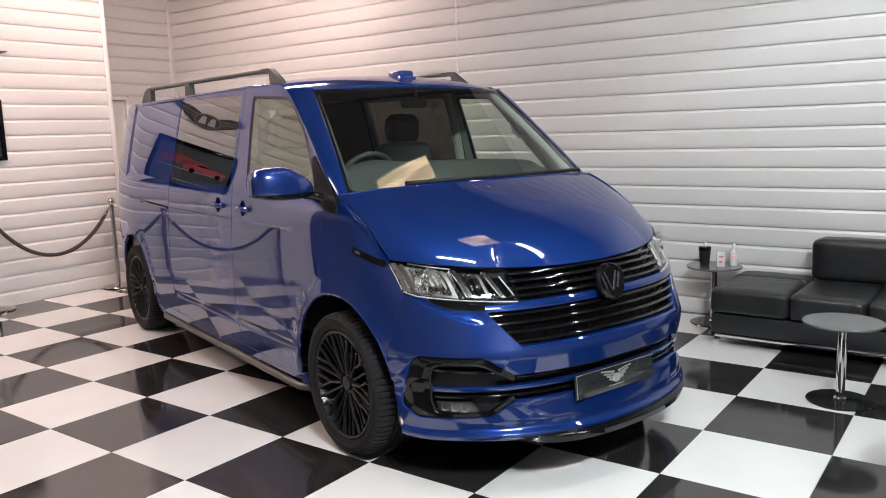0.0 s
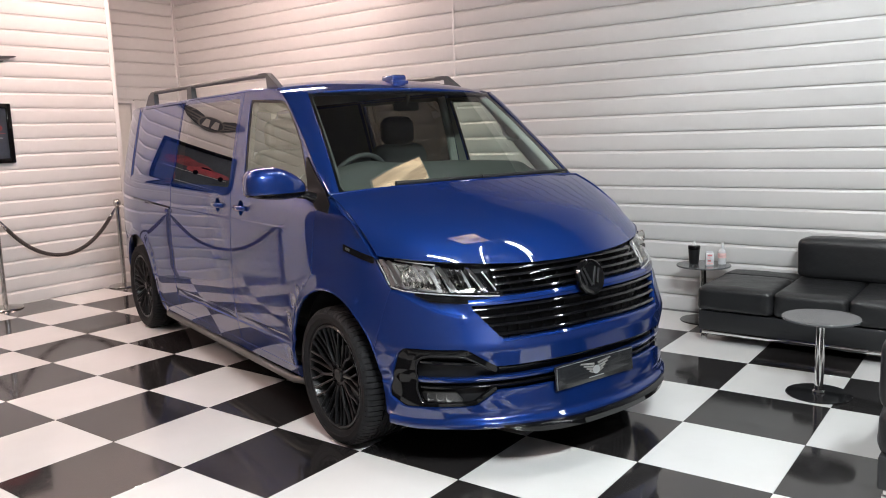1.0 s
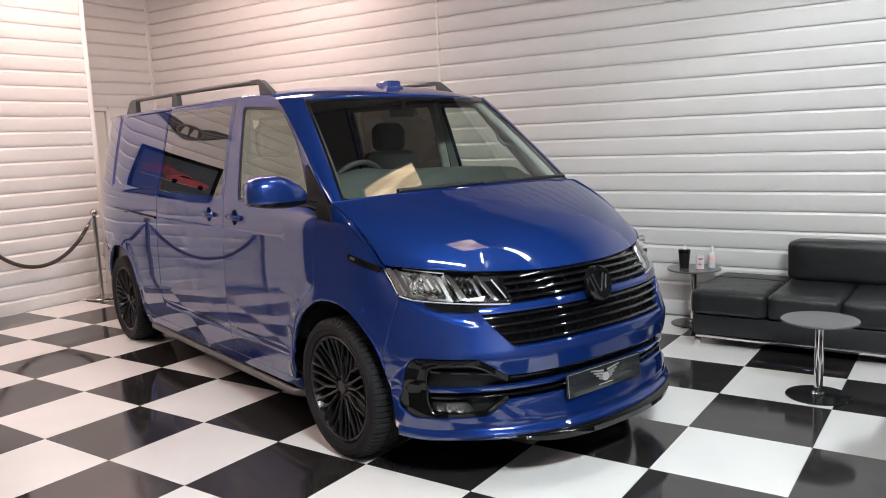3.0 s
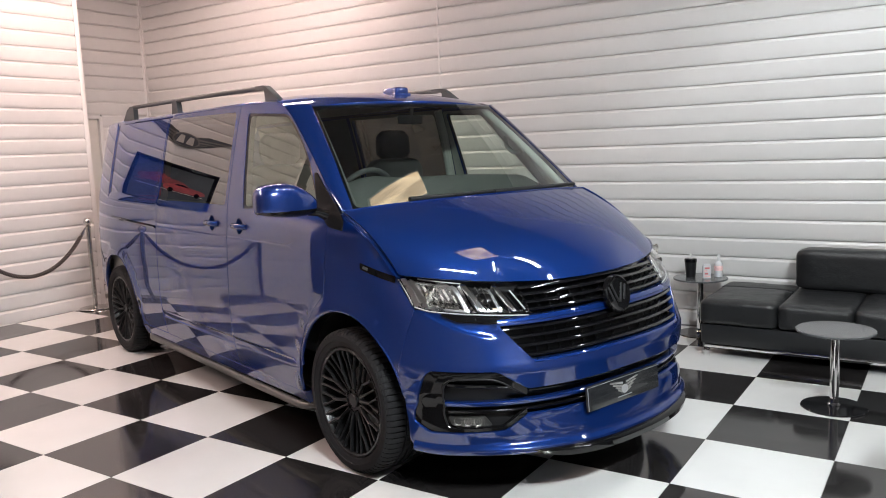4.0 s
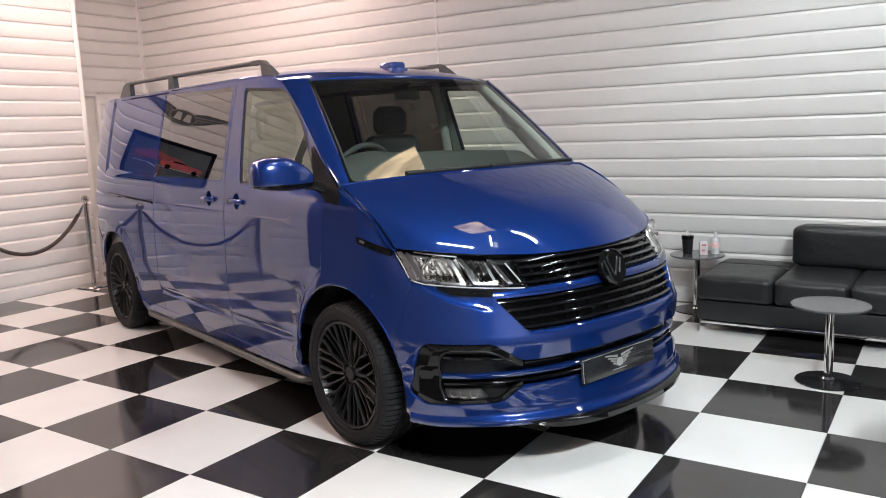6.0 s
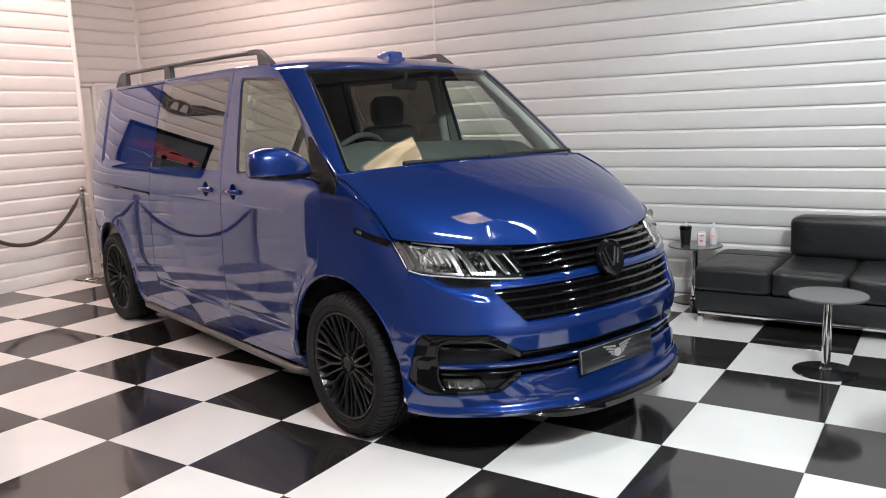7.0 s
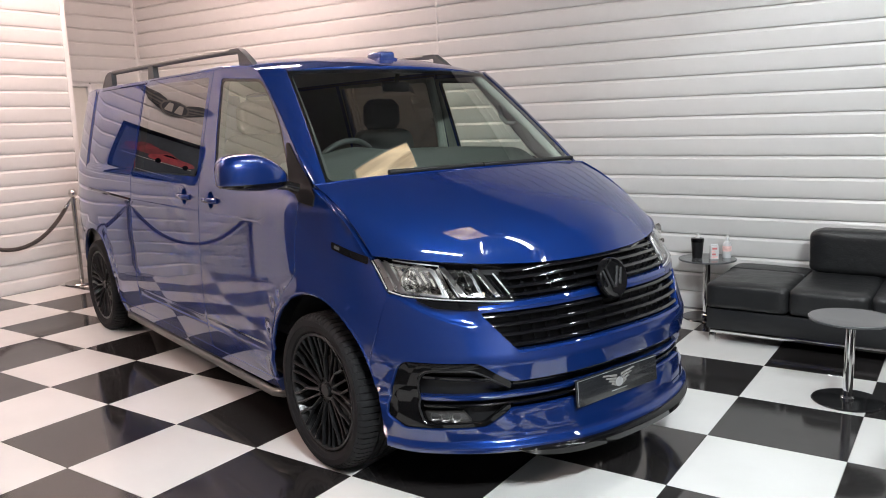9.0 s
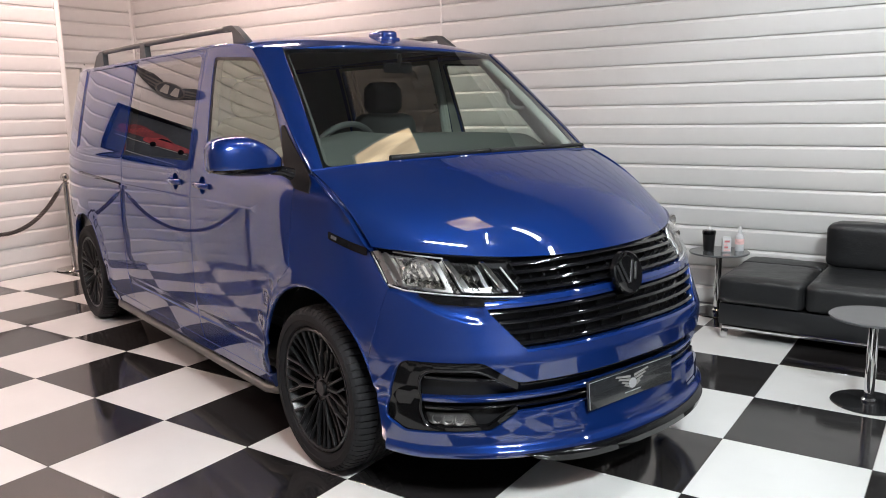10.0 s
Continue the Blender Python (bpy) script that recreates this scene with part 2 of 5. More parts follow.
def add_prism(bm, outline, z0, z1, m=None):
    """A plate with a 2D outline, from z0 to z1."""
    low = [bm.verts.new((x, y, z0)) for x, y in outline]
    top = [bm.verts.new((x, y, z1)) for x, y in outline]
    bm.faces.new(low[::-1])
    bm.faces.new(top)
    for i in range(len(outline)):
        j = (i + 1) % len(outline)
        bm.faces.new([low[i], low[j], top[j], top[i]])
    if m is not None:
        for v in low + top:
            v.co = m @ v.co


def rounded(points, radius, n=5):
    """A 2D outline with rounded corners; radius: one number, or one for each corner."""
    out = []
    k = len(points)
    for i, p in enumerate(points):
        r = radius[i] if isinstance(radius, (list, tuple)) else radius
        p, a, b = Vector(p), Vector(points[i - 1]), Vector(points[(i + 1) % k])
        da, db = a - p, b - p
        r = min(r, da.length * 0.48, db.length * 0.48)
        if r < 1e-5:
            out.append(tuple(p))
            continue
        s, e = p + da.normalized() * r, p + db.normalized() * r
        for q in range(n + 1):
            t = q / n
            out.append(tuple(s * (1 - t) ** 2 + p * 2 * t * (1 - t) + e * t ** 2))
    return out


def dense(points, step):
    out = []
    for i, p in enumerate(points):
        a, b = Vector(p), Vector(points[(i + 1) % len(points)])
        n = max(1, math.ceil((b - a).length / step))
        out += [tuple(a.lerp(b, q / n)) for q in range(n)]
    return out


def inside(p, poly):
    x, y = p
    hit = False
    for i in range(len(poly)):
        (x1, y1), (x2, y2) = poly[i - 1], poly[i]
        if (y1 > y) != (y2 > y) and x < (x2 - x1) * (y - y1) / (y2 - y1) + x1:
            hit = not hit
    return hit


def far_from(p, polys, gap):
    for poly in polys:
        for q in poly:
            if abs(p[0] - q[0]) < gap and abs(p[1] - q[1]) < gap:
                return False
    return True


def panel(name, outline, surface, mat, parent, holes=(), step=0.07, depth=0.018, label="", flip=False, scale=(1, 1), rings=()):
    """A curved sheet: a 2D outline with holes, laid on surface(u, v), with a folded rim of the given depth. Its normals are the surface's own."""
    loops = [dense(outline, step)] + [dense(h, step) for h in holes]
    inner = [dense(r, step) for r in rings]
    verts, edges = [], []
    for loop in loops + inner:
        base = len(verts)
        verts += [Vector((u / scale[0], v / scale[1])) for u, v in loop]
        edges += [(base + i, base + (i + 1) % len(loop)) for i in range(len(loop))]
    us, vs = [p[0] for p in loops[0]], [p[1] for p in loops[0]]
    u = min(us) + step * 0.5
    while u < max(us):
        v = min(vs) + step * 0.5
        while v < max(vs):
            if inside((u, v), loops[0]) and not any(inside((u, v), h) for h in loops[1:]) and far_from((u, v), loops + inner, step * 0.42):
                verts.append(Vector((u / scale[0], v / scale[1])))
            v += step
        u += step
    pts, _, tris, _, _, _ = delaunay_2d_cdt(verts, edges, [], 0, 1e-6)
    uv = [(p[0] * scale[0], p[1] * scale[1]) for p in pts]
    keep = []
    for t in tris:
        c = (sum(uv[i][0] for i in t) / len(t), sum(uv[i][1] for i in t) / len(t))
        if inside(c, loops[0]) and not any(inside(c, h) for h in loops[1:]):
            keep.append(t)
    e = 1e-3
    co, nor = [], []
    for a, b in uv:
        p = Vector(surface(a, b))
        n = (Vector(surface(a + e, b)) - Vector(surface(a - e, b))).cross(Vector(surface(a, b + e)) - Vector(surface(a, b - e)))
        n = n.normalized() if n.length > 1e-12 else Vector((1, 0, 0))
        co.append(p)
        nor.append(-n if flip else n)
    faces = [tuple(t) for t in keep]
    for q, t in enumerate(faces):
        n = (co[t[1]] - co[t[0]]).cross(co[t[2]] - co[t[0]])
        if n.dot(nor[t[0]]) < 0:
            faces[q] = t[::-1]
    normals = list(nor)
    if depth:
        count = {}
        for t in faces:
            for i in range(len(t)):
                key = (t[i], t[(i + 1) % len(t)])
                count[key] = count.get(key, 0) + 1
        border = [k for k in count if (k[1], k[0]) not in count]
        for a, b in border:
            base = len(co)
            out = (co[b] - co[a]).cross(nor[a]).normalized()
            co += [co[a], co[b], co[b] - nor[b] * depth, co[a] - nor[a] * depth]
            normals += [(nor[a] + out).normalized(), (nor[b] + out).normalized(), out, out]
            faces.append((base + 1, base, base + 3, base + 2))
    mesh = bpy.data.meshes.new(name)
    mesh.from_pydata([tuple(c) for c in co], [], faces)
    mesh.shade_smooth()
    mesh.normals_split_custom_set_from_vertices([tuple(n) for n in normals])
    return link(name, mesh, mat, parent, label)

# ---- the room ----
S = 0.6                      # tile size
ROOM = -1.2                  # turn of the long wall against the tiles
PITCH = 0.1513


def board_mesh(name, length, pitch):
    """One wall board: a flat face, a sloping ledge on top and an undercut below. x: along, y: out of the wall."""
    bm = bmesh.new()
    prof = [(-0.016, 0.0), (-0.010, 0.0), (0.0070, 0.0), (0.0080, 0.002), (0.0125, pitch * 0.22), (0.0158, pitch * 0.48), (0.017, pitch * 0.70), (0.017, pitch * 0.812), (0.0163, pitch * 0.822), (0.0046, pitch * 0.944), (-0.0100, pitch * 0.946), (-0.0100, pitch), (-0.016, pitch)]
    a = [bm.verts.new((0, y, z)) for y, z in prof]
    b = [bm.verts.new((length, y, z)) for y, z in prof]
    k = len(prof)
    for i in range(k):
        j = (i + 1) % k
        bm.faces.new([a[i], b[i], b[j], a[j]])
    bm.faces.new(a)
    bm.faces.new(b[::-1])
    bmesh.ops.recalc_face_normals(bm, faces=bm.faces)
    mesh = bpy.data.meshes.new(name)
    bm.to_mesh(mesh)
    bm.free()
    mesh.materials.append(BOARD)
    mesh.shade_smooth()
    mesh.set_sharp_from_angle(angle=radians(20))
    return mesh


def boarded_wall(name, m, spans, top, groove, pitch, label, skip=None):
    """Boards between x spans; groove: the height of one joint."""
    wall = tagged(new(name), label, "wall", kind="structure")
    wall.matrix_world = m
    first = groove - pitch * math.ceil(groove / pitch)
    meshes = {}
    z = first
    while z < top:
        for x0, x1 in spans:
            if skip and skip(x0, x1, z + pitch / 2):
                continue
            if (x0, x1) not in meshes:
                meshes[x0, x1] = board_mesh("board", x1 - x0, pitch)
            ob = new("board", meshes[x0, x1])
            ob.parent = wall
            ob.location = (x0, 0, z)
        z += pitch
    return wall


def slab(name, m, lo, hi, mat, label, category="wall"):
    bm = bmesh.new()
    add_box(bm, lo, hi)
    ob = part(name, bm, mat, None)
    ob.matrix_world = m
    return tagged(ob, label, category, kind="structure")


X0, X1, Y0, Y1 = -10, 9, -7, 8     # tile columns and rows

LONG = 10.95
JOINT = 4.635


def place_wall(name, origin, angle, spans, groove, pitch, label, skip=None):
    """A boarded wall whose boards face local +y; the core stands behind it."""
    m = pose(origin[0], origin[1], 0, 0, 0, angle)
    wall = boarded_wall(name, m, spans, CEILING, groove, pitch, label, skip)
    return wall, m


# boards face local +y, so the long wall's frame is turned half round: x runs from the right end to the corner
right_end = Vector((-5.424, 4.417, 0)) + Vector((math.cos(radians(ROOM)), math.sin(radians(ROOM)), 0)) * LONG
wall_north, NORTH = place_wall("wall_north", right_end, 180 + ROOM, [(0.0, LONG - JOINT - 0.008), (LONG - JOINT + 0.008, LONG - 0.05)], 2.5544, PITCH, "white glossy horizontal board cladding on the long showroom wall")
box("core", (-0.2, -0.16, 0), (LONG + 0.2, -0.016, CEILING), TRIM, wall_north)
box("joint_strip", (LONG - JOINT - 0.012, -0.01, 0), (LONG - JOINT + 0.012, 0.017, CEILING), TRIM, wall_north, 0.003)
box("corner_strip", (LONG - 0.06, -0.01, 0), (LONG - 0.001, 0.017, CEILING), TRIM, wall_north, 0.004)

# left wall: local x runs along -y of the room
wall_west, WEST = place_wall("wall_west", (-4.247, 2.79), 271, [(0.055, 3.40)], 2.982, 0.1497, "white glossy horizontal board cladding on the side wall")
box("core", (0, -0.14, 0), (3.40, -0.016, CEILING), TRIM, wall_west)
box("end_strip", (3.40, -0.14, 0), (3.44, 0.017, CEILING), TRIM, wall_west, 0.004)
slab("wall_west_dark", WEST, (3.442, -0.20, 0), (7.0, -0.06, CEILING), WALL_DARK, "dark plain wall beyond the boarded side wall")
box("end_strip", (0.0, -0.02, 0), (0.055, 0.017, CEILING), TRIM, wall_west, 0.004)
# the return of the left wall into the recess
slab("wall_return", pose(-4.247, 2.79, 0, 0, 0, 1.0), (-1.25, -0.13, 0), (-0.018, 0.0, CEILING), TRIM, "plain white return wall beside the recess")
# recess wall with a doorway; local x runs along -y of the room
wall_recess, RECESS = place_wall("wall_recess", (-5.418, 4.417), 272, [(0.05, 1.62)], 3.186, 0.155, "white board cladding on the recess wall over a doorway", skip=lambda a, b, z: z < 2.06)
bm = bmesh.new()
add_box(bm, (-0.1, -0.16, 2.045), (1.62, -0.016, CEILING))
add_box(bm, (-0.1, -0.16, 0), (0.73, -0.016, 2.045))
part("core", bm, TRIM, wall_recess)
boarded_wall("wall_recess_side", RECESS, [(0.05, 0.70)], 2.0, 3.186, 0.155, "white board cladding beside the recessed doorway")
box("door_jamb", (0.70, -0.15, 0), (0.745, 0.018, 2.05), TRIM, wall_recess, 0.003)
box("door_head", (0.70, -0.15, 2.045), (1.62, 0.018, 2.075), TRIM, wall_recess, 0.003)
door_1 = tagged(new("door_1"), "closed plain grey beige door set back in the recess", "door", kind="structure")
door_1.matrix_world = RECESS
box("door_leaf", (0.748, -0.06, 0.008), (1.56, -0.02, 2.04), DOOR_GREY, door_1, 0.003)
lathe("door_handle", [(0, 0), (0.012, 0), (0.012, 0.05), (0.0, 0.05)], STEEL, door_1, 16, pose(1.48, -0.02, 1.0, -90, 0, 0))
box("corner_strip", (0.0, -0.01, 0), (0.05, 0.016, CEILING), TRIM, wall_recess, 0.003)

# plain walls that close the place behind the camera
slab("wall_south", pose(0, 0, 0), (-4.6, -4.36, 0), (5.6, -4.21, CEILING), WALL_PLAIN, "plain dark wall opposite the van")
slab("wall_east", pose(0, 0, 0), (5.41, -4.21, 0), (5.56, 4.2, CEILING), WALL_PLAIN, "plain dark end wall")
bm = bmesh.new()
add_box(bm, (-6.0, -4.4, CEILING), (5.7, 4.9, CEILING + 0.15))
ceiling = tagged(part("ceiling", bm, CEILING_DARK), "dark matt ceiling over the showroom", "ceiling", kind="structure")

# ---- ceiling lamps ----


def tube_lamp(x, y, length, strength, kind, turn):
    bare = kind in (0, 4)
    gap = 0.035 if bare else 0.06
    lamp = thing("ceiling_lamp", pose(x, y, CEILING, 0, 0, turn), "slim bare tube lamp between dark fins under the ceiling" if bare else "unseen batten lamp with twin tubes added to light the room", "lamp", "ceiling lamps")
    light = glow("tube_glow", PINK if kind in (2, 3) else COOL, strength)
    if bare:
        box("housing", (-length / 2, -0.075, -0.03), (length / 2, 0.075, -0.004), SATIN_BLACK, lamp, 0.006)
        for y in (-0.135, 0.128):
            box("fin", (-length / 2, y, -0.150), (length / 2, y + 0.007, -0.004), SATIN_BLACK, lamp)
    else:
        box("housing", (-length / 2, -0.03, -0.045), (length / 2, 0.03, -0.013), TRIM, lamp, 0.006)
        bm = bmesh.new()
        add_box(bm, (-length / 2 - 0.02, -0.17, -0.012), (length / 2 + 0.02, 0.17, -0.001))
        for y in (-0.17, 0.162) if kind < 3 else ():
            add_box(bm, (-length / 2 - 0.02, y, -0.085), (length / 2 + 0.02, y + 0.008, -0.012))
        part("reflector", bm, TRIM, lamp)
    for s in (0,) if kind == 4 else (-1, 1):
        tube("tube", [(-length / 2 + 0.02, s * gap, -0.06), (length / 2 - 0.02, s * gap, -0.06)], 0.0055 if bare else 0.013, light, lamp, 8)
    return lamp


for lamp in LAMPS:
    tube_lamp(*lamp)
light_panel = thing("ceiling_light_panel", pose(1.83, 2.07, CEILING, 0, 0, -1), "square ceiling light panel with a warm slatted diffuser", "lamp", "ceiling lamps")
box("frame", (-0.215, -0.395, -0.018), (0.215, 0.395, 0.0), TRIM, light_panel, 0.004)
box("diffuser", (-0.195, -0.375, -0.024), (0.195, 0.375, -0.0185), DIFFUSER, light_panel, 0.002)
ceiling_strip = thing("ceiling_strip", pose(2.60, 2.16, CEILING, 0, 0, -10), "narrow plain white strip fixed under the dark ceiling", "ceiling strip")
box("cover", (-0.05, -0.50, -0.03), (0.05, 0.50, 0.0), TRIM, ceiling_strip, 0.006)

# ---- furniture ----


def round_table(x, y, label):
    t = thing("side_table", pose(x, y, 0), label, "table", "round side tables")
    lathe("tabletop", [(0, 0.438), (0.200, 0.438), (0.206, 0.441), (0.206, 0.449), (0.202, 0.452), (0, 0.452)], TABLE_TOP, t, 48)
    lathe("plate", [(0, 0.428), (0.07, 0.428), (0.07, 0.4375), (0, 0.4375)], CHROME, t, 24)
    lathe("pole", [(0.024, 0.018), (0.024, 0.428)], CHROME, t, 24)
    lathe("collar", [(0.024, 0.010), (0.034, 0.010), (0.034, 0.02), (0.026, 0.03), (0.024, 0.03)], CHROME, t, 24, close=True)
    lathe("base", [(0, 0.0), (0.172, 0.0), (0.175, 0.004), (0.171, 0.009), (0.05, 0.0115), (0, 0.0115)], TABLE_BASE, t, 48)
    return t


round_table(2.90, 2.60, "low round smoked-glass table on a chrome pole before the sofa")
round_table(1.78, 3.99, "low round side table holding bottles beside the sofa")


def cushion(name, lo, hi, mat, parent, r=0.05, puff=0.02, label=""):
    """A padded block with rounded edges and a swollen top and front."""
    bm = bmesh.new()
    made = bmesh.ops.create_cube(bm, size=1.0)["verts"]
    for v in made:
        v.co = Vector([lo[i] + (v.co[i] + 0.5) * (hi[i] - lo[i]) for i in range(3)])
    bmesh.ops.subdivide_edges(bm, edges=bm.edges[:], cuts=13, use_grid_fill=True)
    c = [(lo[i] + hi[i]) / 2 for i in range(3)]
    h = [(hi[i] - lo[i]) / 2 for i in range(3)]
    seed = Vector((lo[0] * 3.1, lo[1] * 2.3, hi[2] * 5.7))
    for v in bm.verts:
        q = [(v.co[i] - c[i]) / h[i] for i in range(3)]
        core = Vector([c[i] + max(-(h[i] - r), min(h[i] - r, v.co[i] - c[i])) for i in range(3)])
        d = v.co - core
        if d.length > 1e-6:
            v.co = core + d.normalized() * r
        swell = [1 - q[i] ** 2 for i in range(3)]
        axis = max(range(3), key=lambda i: abs(q[i]))
        others = [i for i in range(3) if i != axis]
        amount = puff * max(0, swell[others[0]]) ** 0.6 * max(0, swell[others[1]]) ** 0.6
        amount += 0.004 * noise.noise(v.co * 9 + seed) + 0.0025 * noise.noise(v.co * 23 + seed)
        v.co[axis] += amount * (1 if q[axis] > 0 else -1)
    return part(name, bm, mat, parent, label, 60)


def leather_sofa(m, widths, backs, label):
    """A low leather sofa, its front towards local -y; widths: its seat cushions; backs: spans of its back cushions."""
    sofa = thing("leather_sofa", m, label, "sofa", "black leather seats")
    total = sum(widths)
    box("base", (0.010, 0.022, 0.095), (total - 0.010, 0.80, 0.235), LEATHER_MATT, sofa, 0.012)
    x = 0.0
    for w in widths:
        if x == 0 and len(widths) > 2:
            cushion("seat_cushion", (0.0015, 0.0, 0.236), (w - 0.0015, 0.575, 0.412), LEATHER, sofa, 0.038, 0.006)
            cushion("seat_cushion", (0.0015, 0.577, 0.236), (w - 0.0015, 0.80, 0.410), LEATHER, sofa, 0.022, 0.004)
        else:
            cushion("seat_cushion", (x + 0.0015, 0.0, 0.236), (x + w - 0.0015, 0.80, 0.412), LEATHER, sofa, 0.038, 0.006)
        x += w
    for x0, x1 in backs:
        cushion("back_cushion", (x0, 0.60, 0.414), (x1, 0.80, 0.705), LEATHER, sofa, 0.046, 0.006)
    for ry in (0.035, 0.75):
        box("chrome_rail", (0.03, ry, 0.066), (total - 0.03, ry + 0.025, 0.092), CHROME, sofa, 0.004)
    for fx in (0.045, total - 0.045):
        for fy in (0.048, 0.762):
            box("leg", (fx - 0.02, fy - 0.013, 0.0), (fx + 0.02, fy + 0.013, 0.067), CHROME, sofa, 0.004)
    return sofa


leather_sofa(pose(1.945, 3.335, 0, 0, 0, ROOM), [0.515, 0.46, 0.46, 0.46, 0.46], [(0.52, 1.435), (1.44, 2.35)], "low black leather sofa with an open end seat, chrome frame")
leather_sofa(pose(4.42, 2.02, 0, 0, 0, 180 + ROOM), [0.52, 0.52], [(0.003, 1.037)], "low black leather two-seat sofa on a chrome frame")


def rope_post(x, y):
    post = thing("rope_barrier_post", pose(x, y, 0), "polished steel rope barrier post with a ball top", "barrier post", "barrier posts along the side wall")
    lathe("base", [(0, 0.0), (0.155, 0.0), (0.16, 0.006), (0.155, 0.016), (0.06, 0.032), (0.03, 0.04), (0, 0.04)], STEEL, post, 40)
    lathe("pole", [(0.0235, 0.035), (0.0235, 0.86)], STEEL, post, 24)
    lathe("collar", [(0.0235, 0.845), (0.031, 0.85), (0.031, 0.868), (0.014, 0.876), (0.014, 0.886), (0.0, 0.886)], STEEL, post, 24)
    lathe("ball", [(0, 0.872), (0.02, 0.878), (0.036, 0.895), (0.041, 0.917), (0.036, 0.939), (0.02, 0.956), (0, 0.961)], STEEL, post, 24)
    return post


def rope(a, b, sag):
    """A twisted rope between two posts, with chrome end caps."""
    r = thing("barrier_rope", pose(0, 0, 0), "dark twisted rope hung between two barrier posts", "rope", "barrier ropes")
    a, b = Vector(a), Vector(b)
    pts = []
    n = 40
    for i in range(n + 1):
        t = i / n
        p = a.lerp(b, t)
        p.z -= sag * (1 - (2 * t - 1) ** 2) * (0.9 + 0.1 * (2 * t - 1) ** 2)
        pts.append(p)
    for k in range(3):
        strand = []
        for i in range(161):
            t = i / 160 * n
            j = min(n - 1, int(t))
            p = pts[j].lerp(pts[j + 1], t - j)
            d = (pts[j + 1] - pts[j]).normalized()
            s = d.orthogonal().normalized() if abs(d.z) > 0.9 else Vector((0, 0, 1)).cross(d).normalized()
            ang = i * 0.62 + k * 2 * math.pi / 3
            strand.append(p + 0.0095 * (math.cos(ang) * s + math.sin(ang) * d.cross(s)))
        tube("strand", strand[4:-4], 0.0115, ROPE, r, 6)
    for p, q in ((pts[0], pts[2]), (pts[-1], pts[-3])):
        tube("end_cap", [p, p.lerp(q, 0.5), q], [0.009, 0.019, 0.019], CHROME, r, 14)
    return r


POST_X = -4.11
POST_Y = [2.59, 1.33, 0.12]
for py in POST_Y:
    rope_post(POST_X, py)
for ya, yb in zip(POST_Y, POST_Y[1:]):
    rope((POST_X, ya - 0.03, 0.858), (POST_X, yb + 0.03, 0.858), 0.46)

# framed picture and winged emblem on the side wall
picture = thing("framed_picture", WEST @ pose(1.625, 0.015, 1.685, 90, 0, 180), "dark framed print of a red car on the boarded wall", "picture")
W2, H2 = 0.455, 0.285
bm = bmesh.new()
for lo, hi in (((-W2, -H2, 0), (-W2 + 0.045, H2, 0.03)), ((W2 - 0.045, -H2, 0), (W2, H2, 0.03)), ((-W2 + 0.045, H2 - 0.045, 0), (W2 - 0.045, H2, 0.03)), ((-W2 + 0.045, -H2, 0), (W2 - 0.045, -H2 + 0.045, 0.03))):
    add_box(bm, lo, hi, 0.004)
part("frame", bm, GLOSS_BLACK, picture)
box("print", (-W2 + 0.04, -H2 + 0.04, 0.0), (W2 - 0.04, H2 - 0.04, 0.012), PICTURE, picture)
# plain low car shapes on the print: a dim one that trails off behind a smaller bright one
car = [(-0.47, -0.03), (-0.44, 0.045), (-0.30, 0.075), (-0.12, 0.085), (0.02, 0.14), (0.18, 0.13), (0.30, 0.075), (0.44, 0.05), (0.48, 0.0), (0.46, -0.05), (0.30, -0.07), (-0.30, -0.07)]
for name, mat, k, cx, cy, z0 in (("printed_trail_shape", DIM_RED, 0.56, 0.10, 0.055, 0.012), ("printed_car_shape", RED_PRINT, 0.50, -0.15, 0.0, 0.0135)):
    bm = bmesh.new()
    add_prism(bm, [(cx + k * x, cy + k * y) for x, y in rounded(car, 0.04, 4)], z0, z0 + 0.0012)
    part(name, bm, mat, picture)
for wx in (-0.29, 0.27):
    bm = bmesh.new()
    add_prism(bm, [(-0.15 + 0.5 * (wx + 0.058 * math.cos(a)), 0.5 * (-0.062 + 0.058 * math.sin(a))) for a in [q * math.pi / 10 for q in range(20)]], 0.0148, 0.0155)
    part("printed_wheel_shape", bm, GLOSS_BLACK, picture)
bm = bmesh.new()
add_prism(bm, [(-0.15 + 0.5 * x, 0.5 * y) for x, y in rounded([(-0.10, 0.080), (0.03, 0.122), (0.16, 0.115), (0.22, 0.075)], 0.01)], 0.0148, 0.0155)
part("printed_window_shape", bm, GLOSS_BLACK, picture)
for q in range(9):
    x0, w, y = 0.02 + 0.031 * q, 0.12 - 0.006 * (q % 4), 0.105 - 0.0135 * q
    box("printed_streak", (x0, y, 0.0133), (min(0.40, x0 + w), y + 0.005, 0.0140), RED_PRINT, picture)
box("printed_ground_line", (-0.36, -0.046, 0.012), (0.36, -0.041, 0.0130), SILVER, picture)
box("caption_bar", (-0.3, -0.19, 0.012), (0.3, -0.184, 0.0135), SILVER, picture)

